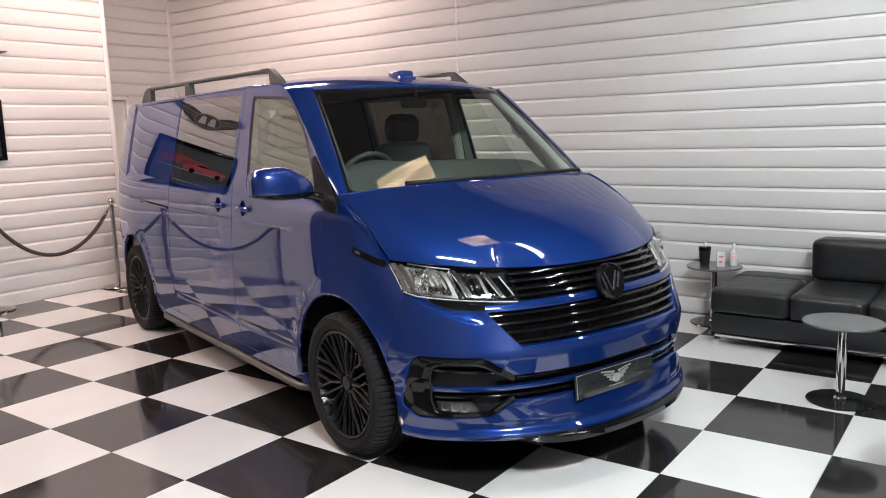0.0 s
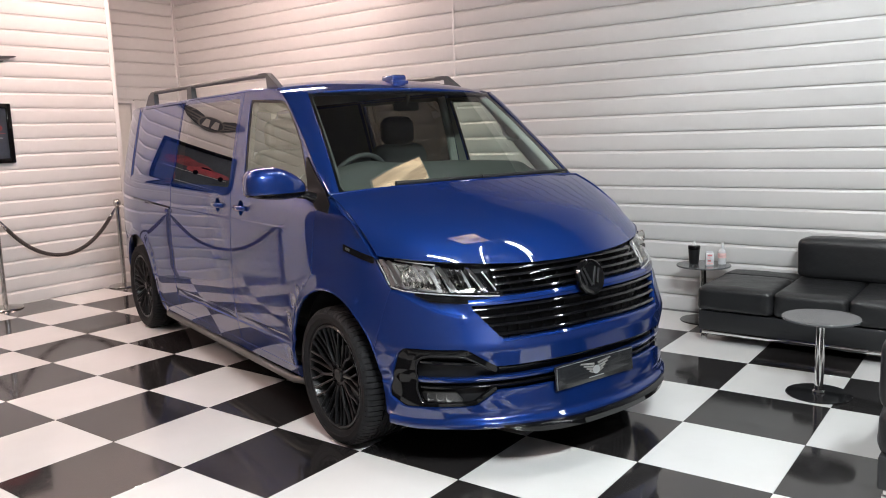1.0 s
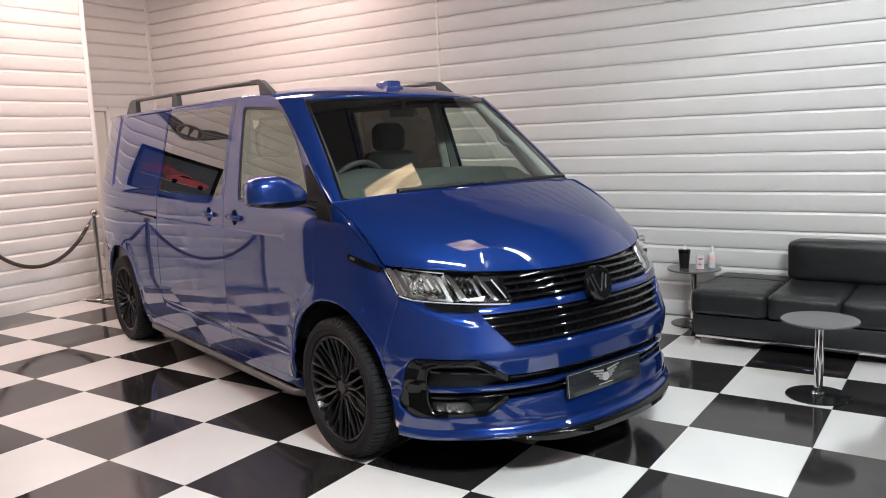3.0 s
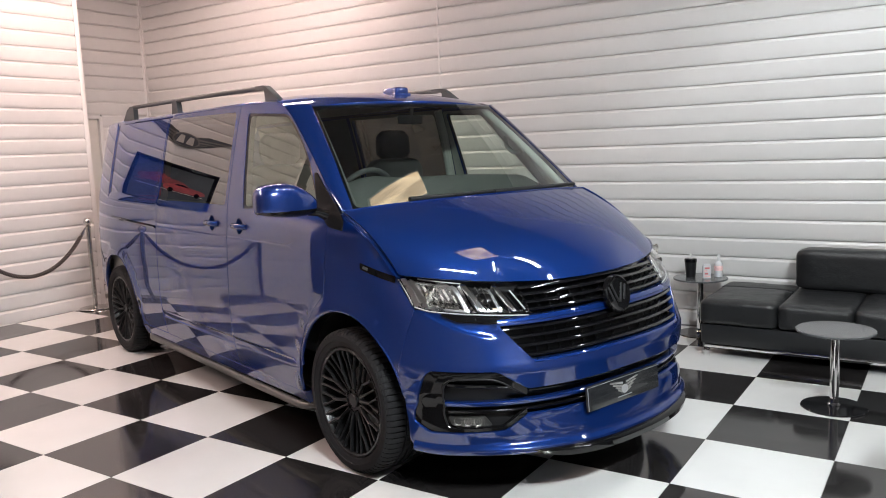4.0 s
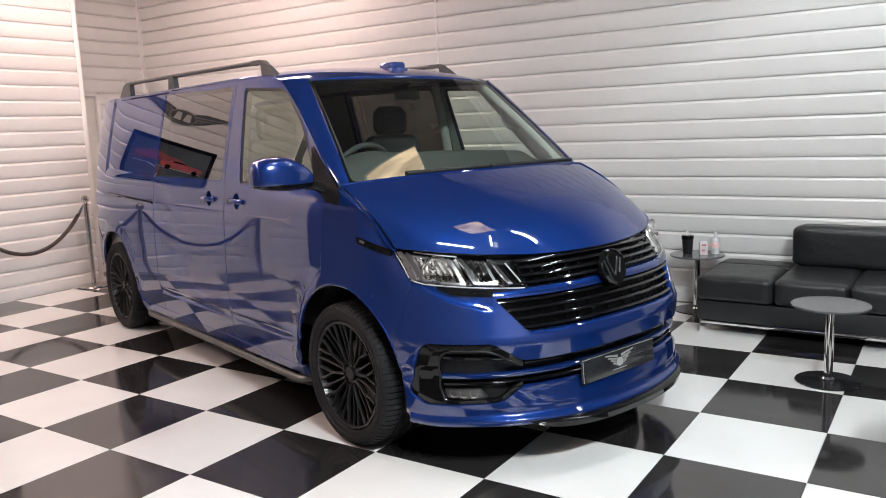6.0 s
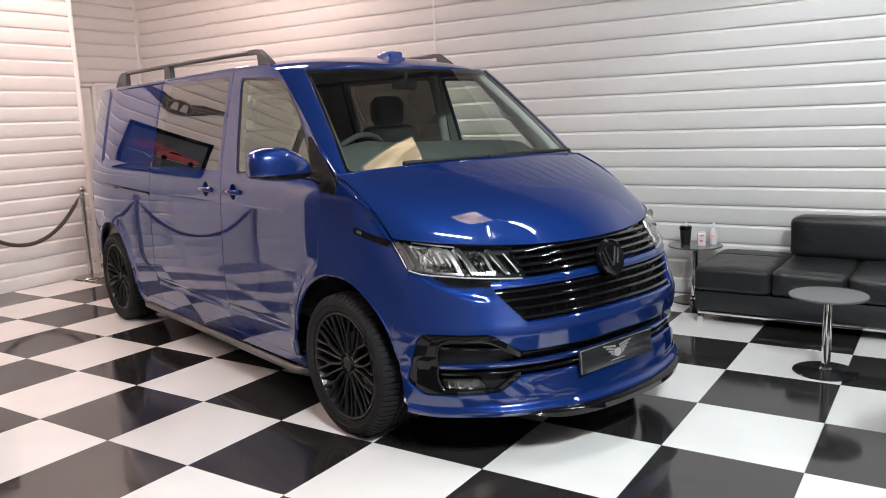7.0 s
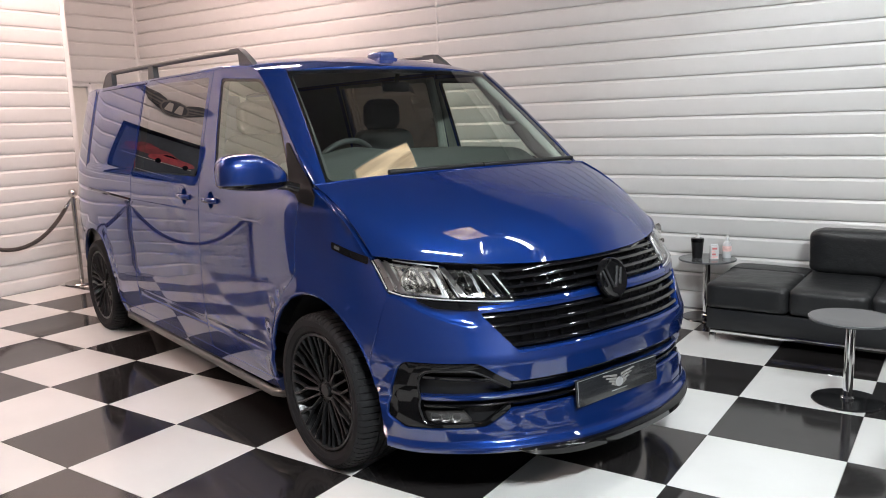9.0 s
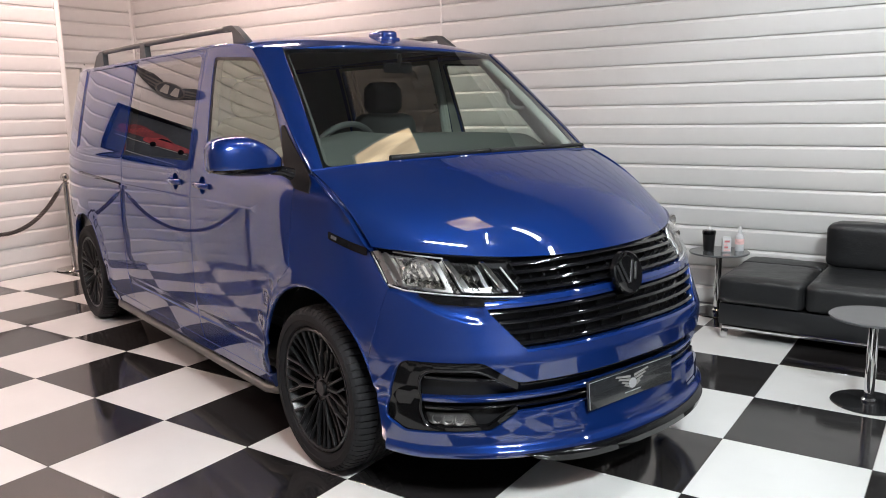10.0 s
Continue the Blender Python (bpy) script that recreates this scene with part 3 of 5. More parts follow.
emblem = thing("winged_wall_emblem", WEST @ pose(1.585, 0.015, 2.325, 90, 0, 180), "grey winged emblem with a plain oval centre on the wall", "wall sign")
EMBLEM_GREY = plain("emblem_grey", (0.045, 0.045, 0.048), 0.45, metal=0.3, vary=0.3, scale=12)
EMBLEM_LIGHT = plain("emblem_light_grey", (0.40, 0.39, 0.38), 0.45, vary=0.15, scale=12)
EMBLEM_PALE = plain("emblem_pale_grey", (0.14, 0.135, 0.13), 0.4, metal=0.3, vary=0.3, scale=12)
for s in (-1, 1):
    bm = bmesh.new()
    add_prism(bm, [(s * x, y) for x, y in [(0.06, -0.10), (0.16, -0.075), (0.28, -0.02), (0.38, 0.04), (0.48, 0.088), (0.30, 0.084), (0.16, 0.066), (0.06, 0.03)]][::s], 0.0, 0.006)
    part("wing_back", bm, EMBLEM_GREY, emblem)
    for q in range(7):
        tip, zt = 0.530 - 0.060 * q, 0.100 - 0.024 * q
        feather = [(0.11, 0.030 - 0.019 * q), (tip - 0.06, zt - 0.022), (tip - 0.012, zt - 0.012), (tip, zt), (tip - 0.05, zt + 0.001), (0.22, zt - 0.010 + 0.002 * q), (0.11, 0.052 - 0.019 * q)]
        bm = bmesh.new()
        add_prism(bm, [(s * x, y) for x, y in feather][::s], 0.0, 0.022 - 0.002 * q)
        part("feather", bm, (EMBLEM_GREY, EMBLEM_PALE)[q % 2], emblem)
bm = bmesh.new()
add_prism(bm, [(0.150 * math.cos(a), -0.030 + 0.090 * math.sin(a)) for a in [q * math.pi / 18 for q in range(36)]], 0.0, 0.030)
part("oval", bm, EMBLEM_PALE, emblem)
bm = bmesh.new()
add_prism(bm, [(0.132 * math.cos(a), -0.030 + 0.074 * math.sin(a)) for a in [q * math.pi / 18 for q in range(36)]], 0.030, 0.034)
part("oval_face", bm, EMBLEM_GREY, emblem)
for bx in (-0.052, 0.052):
    bm = bmesh.new()
    add_prism(bm, rounded([(bx - 0.042, -0.078), (bx + 0.042, -0.078), (bx + 0.024, 0.020), (bx - 0.024, 0.020)], 0.01, 3), 0.034, 0.038)
    part("plain_relief", bm, EMBLEM_LIGHT, emblem)

# bottles on the side table beside the sofa
TZ = 0.4525
shaker = thing("black_drinks_shaker", pose(1.71, 3.97, TZ), "black plastic drinks shaker on the side table", "cup")
lathe("cup", [(0, 0), (0.034, 0), (0.036, 0.005), (0.044, 0.115), (0.044, 0.12), (0, 0.12)], SATIN_BLACK, shaker, 24)
lathe("lid", [(0, 0.1205), (0.047, 0.1205), (0.048, 0.14), (0.044, 0.148), (0.03, 0.15), (0, 0.15)], GLOSS_BLACK, shaker, 24)
lathe("cap", [(0, 0.1505), (0.015, 0.1505), (0.014, 0.165), (0.011, 0.170), (0.011, 0.182), (0, 0.184)], TRIM, shaker, 16)
hh = 0.165
bottle = thing("small_bottle", pose(1.90, 4.06, TZ), "small white plastic bottle with a red label on the table", "bottle")
lathe("body", [(0, 0), (0.029, 0), (0.031, 0.006), (0.031, hh * 0.58), (0.026, hh * 0.68), (0.012, hh * 0.76), (0.011, hh * 0.9), (0, hh * 0.9)], BOTTLE, bottle, 20)
lathe("label_band", [(0.0316, hh * 0.30), (0.0318, hh * 0.54)], PINK_PAPER, bottle, 20)
lathe("cap", [(0, hh * 0.9), (0.012, hh * 0.9), (0.012, hh), (0.008, hh * 1.05), (0, hh * 1.06)], TRIM, bottle, 16)
packet = thing("small_packet", pose(1.835, 3.96, TZ, 0, 0, 30), "small white packet with a pink pattern on the table", "packet")
box("body", (-0.030, -0.016, 0.0), (0.030, 0.016, 0.098), BOTTLE, packet, 0.004)
box("flap", (-0.026, -0.006, 0.0975), (0.026, 0.006, 0.112), BOTTLE, packet, 0.002)
for k in range(4):
    w = 0.022 - 0.004 * (k % 2)
    box("pattern_patch", (-w, -0.0172, 0.010 + 0.021 * k), (w - 0.010 * (k % 3), -0.0158, 0.024 + 0.021 * k), RED_CAP if k % 2 else PINK_PAPER, packet, 0.0005, 1)

# ---- the van ----
van = thing("van", pose(1.357, 1.487, 0, 0, 0, -17.1), "glossy metallic blue panel van with black wheels, grille and roof rails", "van")
FA, RA = -0.052, -3.39          # wheel centres
AXLE_Z = 0.352
NS = 2.6                      # squareness of the nose in plan
TAIL, TAIL_LEN = -4.06, 0.20  # start and length of the rounded tail


def clamp(v, a, b):
    return max(a, min(b, v))


def ease(a, b, v):
    v = clamp((v - a) / (b - a), 0, 1)
    return v * v * (3 - 2 * v)


def half_width(z):
    """Half the body's width at height z."""
    if z < 1.215:
        w = 0.942 - 0.055 * max(0, (0.62 - z) / 0.4) ** 2 - 0.022 * max(0, (z - 0.75) / 0.45) ** 1.6
        w -= 0.007 * ease(0.422, 0.434, z) * ease(0.476, 0.456, z) + 0.003 * ease(1.066, 1.080, z)
        return w
    return 0.917 - 0.190 * (z - 1.215) - 0.063 * (z - 1.215) ** 2


NOSE = [(0.12, 0.85), (0.2, 0.892), (0.30, 0.885), (0.40, 0.866), (0.53, 0.876), (0.600, 0.882), (0.63, 0.867), (0.70, 0.838), (0.78, 0.810), (0.85, 0.784), (0.93, 0.715), (1.0, 0.62), (1.1, 0.42)]


def nose_raw(z):
    for (a, b), (c, d) in zip(NOSE, NOSE[1:]):
        if z <= c:
            return b + (d - b) * clamp((z - a) / (c - a), 0, 1)
    return NOSE[-1][1]


def nose(z):
    """How far the nose reaches ahead of the front axle at height z."""
    return sum(nose_raw(z + d) * w for d, w in ((-0.010, 0.2), (-0.005, 0.2), (0, 0.2), (0.005, 0.2), (0.010, 0.2)))


def stamped(x, z):
    """Depth of the pressed window shape in the rear quarter."""
    a = ease(-3.606, -3.572, x) * ease(1.268, 1.290, z)
    return 0.012 * a


def tuck(x, z):
    """How far the front wing leans in above the wheel, and the cab towards the screen."""
    return (0.048 * clamp((z - 0.45) / 0.65, 0, 1) - 0.013) * ease(-0.36, 0.15, x) + 0.040 * ease(1.15, 1.27, z) * clamp((x + 1.25) / 0.8, 0, 1) ** 1.3


def flare(x, z):
    """How far the pressed lip round a wheel arch stands out."""
    near = min(math.hypot(x - FA, z - AXLE_Z - 0.02), math.hypot(x - RA, z - AXLE_Z - 0.02))
    return 0.011 * ease(0.502, 0.462, near) * ease(0.34, 0.20, x)


def body_y(x, z):
    w = half_width(z) - tuck(x, z) + flare(x, z)
    if x > 0:
        w *= max(0.0, 1 - min(1.0, x / nose(z)) ** NS) ** (1 / NS)
    elif x < -3.3:
        w -= 0.105 * ((-3.3 - x) / 0.9) ** 2
    if x < TAIL:
        w *= max(0.0, 1 - min(1.0, (TAIL - x) / TAIL_LEN) ** 2.0) ** (1 / 2.0)
    w += 0.00012 * noise.noise((x * 3.1, z * 4.3, 1.7))
    return w - (stamped(x, z) if x < -2.4 else 0)


def flank(s):
    """The body's side, s = -1 for the driver's side, as a surface over x and z."""
    return lambda x, z: (x, s * body_y(x, z), z)


def front(a, z):
    """The nose as a surface over the angle a in hundredths of 90 degrees and z."""
    t = radians(clamp(a, -1, 1) * 90)
    c, n = max(0.0, math.cos(t)), math.sin(t)
    x = nose(z) * c ** (2 / NS)
    return (x, math.copysign((half_width(z) - tuck(x, z)) * abs(n) ** (2 / NS), n), z)


def front_at(x, z):
    """The angle on the driver's side at which the nose has this x."""
    return -math.degrees(math.acos(clamp((x / nose(z)) ** (NS / 2), 0, 1))) / 90


def proud(surface, d):
    """The same surface, d further out."""
    def moved(u, v):
        e = 1e-3
        p = Vector(surface(u, v))
        n = (Vector(surface(u + e, v)) - Vector(surface(u - e, v))).cross(Vector(surface(u, v + e)) - Vector(surface(u, v - e)))
        n = n.normalized() if n.length > 1e-12 else Vector((1, 0, 0))
        mid = Vector((-1.6, 0, 0.9))
        if n.dot(p - mid) < 0:
            n = -n
        return tuple(p + n * d)
    return moved


def arch(cx, cz, r, a0, a1, n=14):
    return [(cx + r * math.cos(radians(a0 + (a1 - a0) * i / n)), cz + r * math.sin(radians(a0 + (a1 - a0) * i / n))) for i in range(n + 1)]


ROOF_Y = 0.775
GAP_A, GAP_B, GAP_C = -0.215, -1.300, -2.470
G = 0.0035                     # half of a shut line

# hood edge in side view: from the foot of the screen pillar to the lamp
def bonnet_side(x):
    """Height of the bonnet's side edge at x."""
    v = clamp((x + 0.105) / 0.415, 0, 1)
    return 1.262 - 0.266 * (0.62 * v + 0.38 * v ** 2.5)


WING_TOP = [(-0.10 + 0.418 * i / 8, bonnet_side(-0.10 + 0.418 * i / 8) - 0.020 + 0.012 * (i / 8) ** 2) for i in range(9)]


def door_edge(z):
    """x of the front door's leading edge at height z over the belt."""
    t = (z - 1.262) / 0.54
    return -0.14 - 0.62 * t - 0.03 * max(0.0, t) ** 8



def lip_ring(cx, a0, a1):
    """Mesh lines along the foot and the crest of an arch lip."""
    return arch(cx, AXLE_Z + 0.02, 0.464, a0, a1, 20) + arch(cx, AXLE_Z + 0.02, 0.500, a1, a0, 20)


def creases(x0, x1, low=True):
    """Mesh lines along the pressed creases of a side panel between x0 and x1."""
    heights = [(1.060, 1.066), (1.073, 1.080)] + ([(0.414, 0.422), (0.428, 0.434), (0.456, 0.466), (0.476, 0.484)] if low else [])
    return [[(x0, a), (x1, a), (x1, b), (x0, b)] for a, b in heights]


for s in (-1, 1):
    F = flank(s)
    flip = s > 0
    # rear quarter with its pressed window shape
    q = [(GAP_C - G, 0.30), (GAP_C - G, 1.84), (-4.02, 1.84), (-4.14, 1.70), (-4.21, 1.3), (-4.215, 0.62), (-4.17, 0.42)] + arch(RA, AXLE_Z + 0.02, 0.43, 172, -8, 18)
    q = q[:-1] + [(RA + 0.425, 0.30)]
    quarter = panel("rear_quarter", q, F, PAINT, van, step=0.06, flip=flip, rings=creases(-4.10, -2.49, False) + [lip_ring(RA, 158, 12)] + [[(-3.606, 1.29), (-3.606, 1.80), (-3.598, 1.80), (-3.598, 1.29)], [(-3.580, 1.29), (-3.580, 1.80), (-3.572, 1.80), (-3.572, 1.29)], [(-3.56, 1.270), (-2.49, 1.270), (-2.49, 1.290), (-3.56, 1.290)]])
    cup = lambda hx: [(hx + 0.040 * math.cos(2 * math.pi * i / 20), 1.142 + 0.046 * math.sin(2 * math.pi * i / 20)) for i in range(20)]
    # sliding door with its large window
    d = [(GAP_B - G, 0.295), (GAP_B - G, 1.84), (GAP_C + G, 1.84), (GAP_C + G, 0.295)]
    win = rounded([(-1.335, 1.258), (-1.345, 1.80), (-2.452, 1.812), (-2.452, 1.258)], [0.035, 0.035, 0.012, 0.012])
    slide = panel("sliding_door", d, F, PAINT, van, holes=[win, cup(-1.515)], rings=creases(-2.45, -1.32), step=0.06, flip=flip)
    panel("window_glass", win, proud(F, -0.002), FAR_TINTED if s > 0 else TINTED, slide, step=0.09, depth=0.004, flip=flip, label="dark tinted side window")
    # front door
    d = [(GAP_A - G, 0.86), (GAP_A + 0.018 - G, 1.19), (-0.168, 1.256)] + [(door_edge(1.262 + 0.54 * i / 9) - 2 * G, 1.262 + 0.54 * i / 9) for i in range(1, 10)] + [(-0.88, 1.826), (-1.02, 1.838), (GAP_B + G, 1.84), (GAP_B + G, 0.295), (-0.54, 0.295), (-0.50, 0.44), (-0.40, 0.66), (-0.30, 0.78)]
    win = rounded([(-1.105, 1.243), (-0.33, 1.283), (-0.50, 1.547), (-0.635, 1.675), (-0.74, 1.757), (-1.185, 1.784)], [0.03, 0.02, 0.10, 0.08, 0.06, 0.03])
    if s > 0:
        win = [(x - 0.085, z) for x, z in win]
    door = panel("front_door", d, F, PAINT, van, holes=[win, cup(-1.135)], rings=creases(-1.28, -0.57), step=0.06, flip=flip)
    panel("window_glass", win, proud(F, -0.006), FAR_GLASS if s > 0 else CLEAR, door, step=0.09, depth=0.004, flip=flip, label="lightly tinted front door window")
    seal = rounded([(-1.089, 1.257), (-0.358, 1.296), (-0.514, 1.540), (-0.645, 1.663), (-0.744, 1.743), (-1.168, 1.769)], [0.03, 0.02, 0.10, 0.08, 0.06, 0.03])
    if s > 0:
        seal = [(x - 0.085, z) for x, z in seal]
    panel("window_seal", win, proud(F, -0.004), SATIN_BLACK, door, holes=[seal], step=0.06, depth=0.006, flip=flip, label="black rubber window seal")
    # front wing
    w = [(GAP_A + G, 0.86), (GAP_A + G - 0.085, 0.78), (-0.39, 0.66)] + arch(FA, AXLE_Z + 0.02, 0.425, 158, 26, 14)
    w = w + [(0.400, 0.852), (0.283, 0.990)] + WING_TOP[::-1] + [(-0.158, 1.25), (GAP_A + 0.018 + G, 1.186)]
    wing = panel("front_wing", w, F, PAINT, van, step=0.045, flip=flip, rings=[lip_ring(FA, 128, 48)])
    # rolled shoulder of the wing beside the bonnet
    def shoulder(u, v, s=s):
        x = -0.10 + 0.418 * v
        z = bonnet_side(x) - 0.020 + 0.012 * v * v
        outer = Vector((x, s * body_y(x, z), z))
        inner = Vector((x, s * (0.870 - 0.006 * v), bonnet_side(x) - 0.003))
        p = outer.lerp(inner, u)
        p += Vector((0.25, s * 0.6, 0.7)) * (0.003 * 4 * u * (1 - u))
        return tuple(p)
    panel("wing_shoulder", [(0, 0), (1, 0), (1, 1), (0, 1)], shoulder, PAINT, wing, step=0.06, depth=0.004, flip=s > 0)
    # inner lining; the near door's darker grey paints in its shade
    panel("door_lining", [(-0.24, 0.9), (-0.23, 1.25), (-0.52, 1.56), (-0.80, 1.79), (-1.297, 1.80), (-1.297, 0.9)], proud(F, -0.022 if s > 0 else -0.05), LINING if s > 0 else DASH, door, holes=[win], step=0.12, depth=0.0, flip=flip, label="light grey door lining" if s > 0 else "door lining in a darker grey for near-side shade")
    sw = rounded([(-1.36, 1.27), (-1.37, 1.79), (-2.43, 1.80), (-2.43, 1.27)], 0.035)
    panel("door_lining", [(-1.31, 0.5), (-1.31, 1.82), (-2.45, 1.82), (-2.45, 0.5)], proud(F, -0.05), CABIN_GREY, slide, holes=[sw], step=0.12, depth=0.0, flip=flip, label="grey door lining")
    panel("quarter_lining", [(-2.48, 0.5), (-2.48, 1.82), (-4.0, 1.80), (-4.1, 0.6)], proud(F, -0.06), CABIN_GREY, quarter, step=0.15, depth=0.0, flip=flip, label="grey side lining")
    # door handles with their recessed cups
    for owner, hx in ((slide, -1.515), (door, -1.135)):
        yy = s * body_y(hx, 1.142)
        dirx = 1 if owner is slide else -1
        bm = bmesh.new()
        add_lathe(bm, [(0.0, -0.024), (0.016, -0.022), (0.030, -0.013), (0.038, -0.004), (0.0405, -0.0005)], 28, pose(hx, yy, 1.142, -90 * s, 0, 0) @ Matrix.Diagonal((1, 1.15, 1, 1)))
        part("handle_cup", bm, PAINT, owner)
        pts = [(hx - 0.085, yy + s * 0.002, 1.142), (hx - 0.07, yy + s * 0.016, 1.142), (hx, yy + s * 0.022, 1.142), (hx + 0.07, yy + s * 0.016, 1.142), (hx + 0.085, yy + s * 0.002, 1.142)]
        tube("handle", pts, 0.010, PAINT, owner, 12, squash=1.5)
    # slide rail and rubbing creases
    bm = bmesh.new()
    pts = [(-3.46 + 0.965 * i / 16, s * (body_y(-3.46 + 0.965 * i / 16, 1.083) + 0.002), 1.094 - 0.027 * i / 16) for i in range(17)]
    add_tube(bm, pts, 0.011, 6, True, 1.0)
    part("slide_rail", bm, GLOSS_BLACK, quarter, "black slot of the sliding door rail")
    # wing badge strip that leads to the lamp
    panel("wing_trim", rounded([(0.075, 1.006), (0.290, 0.961), (0.285, 0.990), (0.07, 1.036)], 0.008), proud(F, 0.004), GLOSS_BLACK, wing, step=0.04, depth=0.008, flip=flip, label="gloss black trim strip behind the headlamp")
    panel("trim_badge", rounded([(0.095, 1.011), (0.128, 1.004), (0.128, 1.016), (0.095, 1.023)], 0.003), proud(F, 0.006), RAIL_GREY, wing, step=0.04, depth=0.002, flip=flip)
    # sill strip under the doors
    skirt = [(-2.93, 0.225), (-0.47, 0.245), (-0.50, 0.292), (-2.96, 0.297)]
    panel("sill_skirt", skirt, proud(F, 0.002), PAINT, van, step=0.08, depth=0.05, flip=flip, label="blue side skirt under the doors")
    tube("side_bar", [(-2.96, s * 0.80, 0.222), (-2.92, s * 0.868, 0.204), (-2.86, s * 0.888, 0.200), (-0.60, s * 0.888, 0.200), (-0.54, s * 0.868, 0.204), (-0.50, s * 0.80, 0.218)], 0.022, SIDE_BAR, van, 14, "grey metal side bar under the sill")
    # wheel arch lips
    for cx, r0 in ((FA, 0.425), (RA, 0.43)):
        bm = bmesh.new()
        pts = [(x, s * (body_y(x, z) - 0.006), z) for x, z in arch(cx, AXLE_Z + 0.02, r0 + 0.002, 168, 20 if cx == FA else 12, 26)]
        add_tube(bm, pts, 0.008, 8, True)
        part("arch_lip", bm, PAINT, van)
        # dark liner
        bm = bmesh.new()
        rows = []
        for yy in (0.86, 0.52):
            rows.append([bm.verts.new((x, s * yy, z)) for x, z in arch(cx, AXLE_Z + 0.02, r0 + 0.006, 178, 24 if cx == FA else -2, 24)])
        for i in range(24):
            bm.faces.new([rows[0][i], rows[0][i + 1], rows[1][i + 1], rows[1][i]])
        bm.faces.new(rows[1])
        part("arch_liner", bm, SATIN_BLACK, van, "black wheel arch liner")

# roof skin
def roof(x, y):
    k = clamp(abs(y) / ROOF_Y, 0, 1.02)
    z = 1.908 - 0.052 * k ** 3.0 - 0.014 * k
    z -= 0.046 * max(0, (x + 1.25) / 0.55) ** 2
    z -= 0.012 * ease(-1.1, -0.78, x) * k ** 2
    z -= 0.030 * max(0, (x + 0.95) / 0.3) ** 2
    z -= 0.05 * max(0, (-3.7 - x) / 0.5) ** 2
    return (x, y, z)


r = [(-4.08, -0.58), (-3.96, -0.715), (-3.4, -ROOF_Y), (-1.15, -ROOF_Y), (-0.775, -0.740), (-0.698, -0.66), (-0.66, -0.3), (-0.647, 0), (-0.66, 0.3), (-0.698, 0.66), (-0.775, 0.740), (-1.15, ROOF_Y), (-3.4, ROOF_Y), (-3.96, 0.715), (-4.08, 0.58), (-4.14, 0.0)]
roof_skin = panel("roof", r, roof, PAINT, van, step=0.08, depth=0.02)
for s in (-1, 1):
    line = [(-4.06 + 3.28 * i / 60, s * (body_y(-4.06 + 3.28 * i / 60, 1.836) - 0.010), roof(-4.06 + 3.28 * i / 60, ROOF_Y)[2] - 0.006) for i in range(61)]
    tube("roof_gutter", line, 0.013, PAINT, roof_skin, 8)
    seam_line = [(x, s * (body_y(x, 1.838) + 0.0005), z - 0.016) for x, y, z in line]
    tube("roof_seam", seam_line, 0.0035, MATT_BLACK, roof_skin, 6)
bm = bmesh.new()
add_box(bm, (-4.235, -0.60, 1.822), (-4.02, 0.60, 1.858), 0.014, 3)
part("roof_spoiler", bm, PAINT, van)
# rear face
bm = bmesh.new()
rows = []
for z in [0.42, 0.7, 1.0, 1.3, 1.6, 1.8, 1.86]:
    row = []
    for i in range(13):
        y = -0.93 + 1.86 * i / 12
        yy = clamp(y, -half_width(z), half_width(z)) * 0.9
        row.append(bm.verts.new((-4.255 + 0.10 * max(0, (z - 1.3) / 0.5) ** 2 + 0.05 * (yy / 0.9) ** 2, yy * 0.93, z)))
    rows.append(row)
for a, b in zip(rows, rows[1:]):
    for i in range(12):
        bm.faces.new([a[i], a[i + 1], b[i + 1], b[i]])
part("tailgate", bm, PAINT, van)


# windscreen: a ruled, slightly bowed sheet; u across from -1 to 1, v from the foot to the head
def screen(u, v):
    foot = Vector((-0.03 - 0.075 * u * u, 0.812 * u, 1.262 - 0.004 * u * u))
    head = Vector((-0.64 - 0.06 * u * u, 0.658 * u, 1.808 - 0.010 * u * u))
    p = foot.lerp(head, v)
    p += Vector((0.66, 0, 0.75)) * (0.026 * 4 * v * (1 - v) * (1 - 0.6 * u * u))
    return tuple(p)


windscreen = panel("windscreen", rounded([(-0.996, 0.0), (0.996, 0.0), (0.995, 0.998), (-0.995, 0.998)], 0.03), screen, SCREEN, van, step=0.09, depth=0.005, label="clear windscreen")
panel("black_border", rounded([(-0.996, 0.0), (0.996, 0.0), (0.995, 0.998), (-0.995, 0.998)], 0.03), proud(screen, -0.006), GLOSS_BLACK, windscreen, holes=[rounded([(-0.976, 0.03), (0.976, 0.03), (0.976, 0.965), (-0.970, 0.965)], 0.05)], step=0.09, depth=0.002, label="black printed screen border")


# screen pillars between the screen's edge and the door
def pillar(s):
    def f(u, v):
        a = Vector(screen(s * 0.998, v))
        z = 1.262 + 0.54 * v
        x = door_edge(z)
        b = Vector((x, s * (body_y(x, z) - 0.001), z))
        p = a.lerp(b, u)
        p += Vector((0.45, s * 0.65, 0.35)) * (0.012 * 4 * u * (1 - u))
        return tuple(p)
    return f


for s in (-1, 1):
    panel("screen_pillar", [(0, 0), (1, 0), (1, 1), (0, 1)], pillar(s), PAINT, van, step=0.08, depth=0.004, flip=s > 0)


# hood: from the foot of the screen to the lamps and grille
def hood_front(y):
    k = abs(y) / 0.868
    z = 0.928 + 0.068 * k ** 2.2
    x = nose(z) * max(0.0, 1 - (abs(y) / half_width(z)) ** NS) ** (1 / NS)
    return Vector((x, y, z))


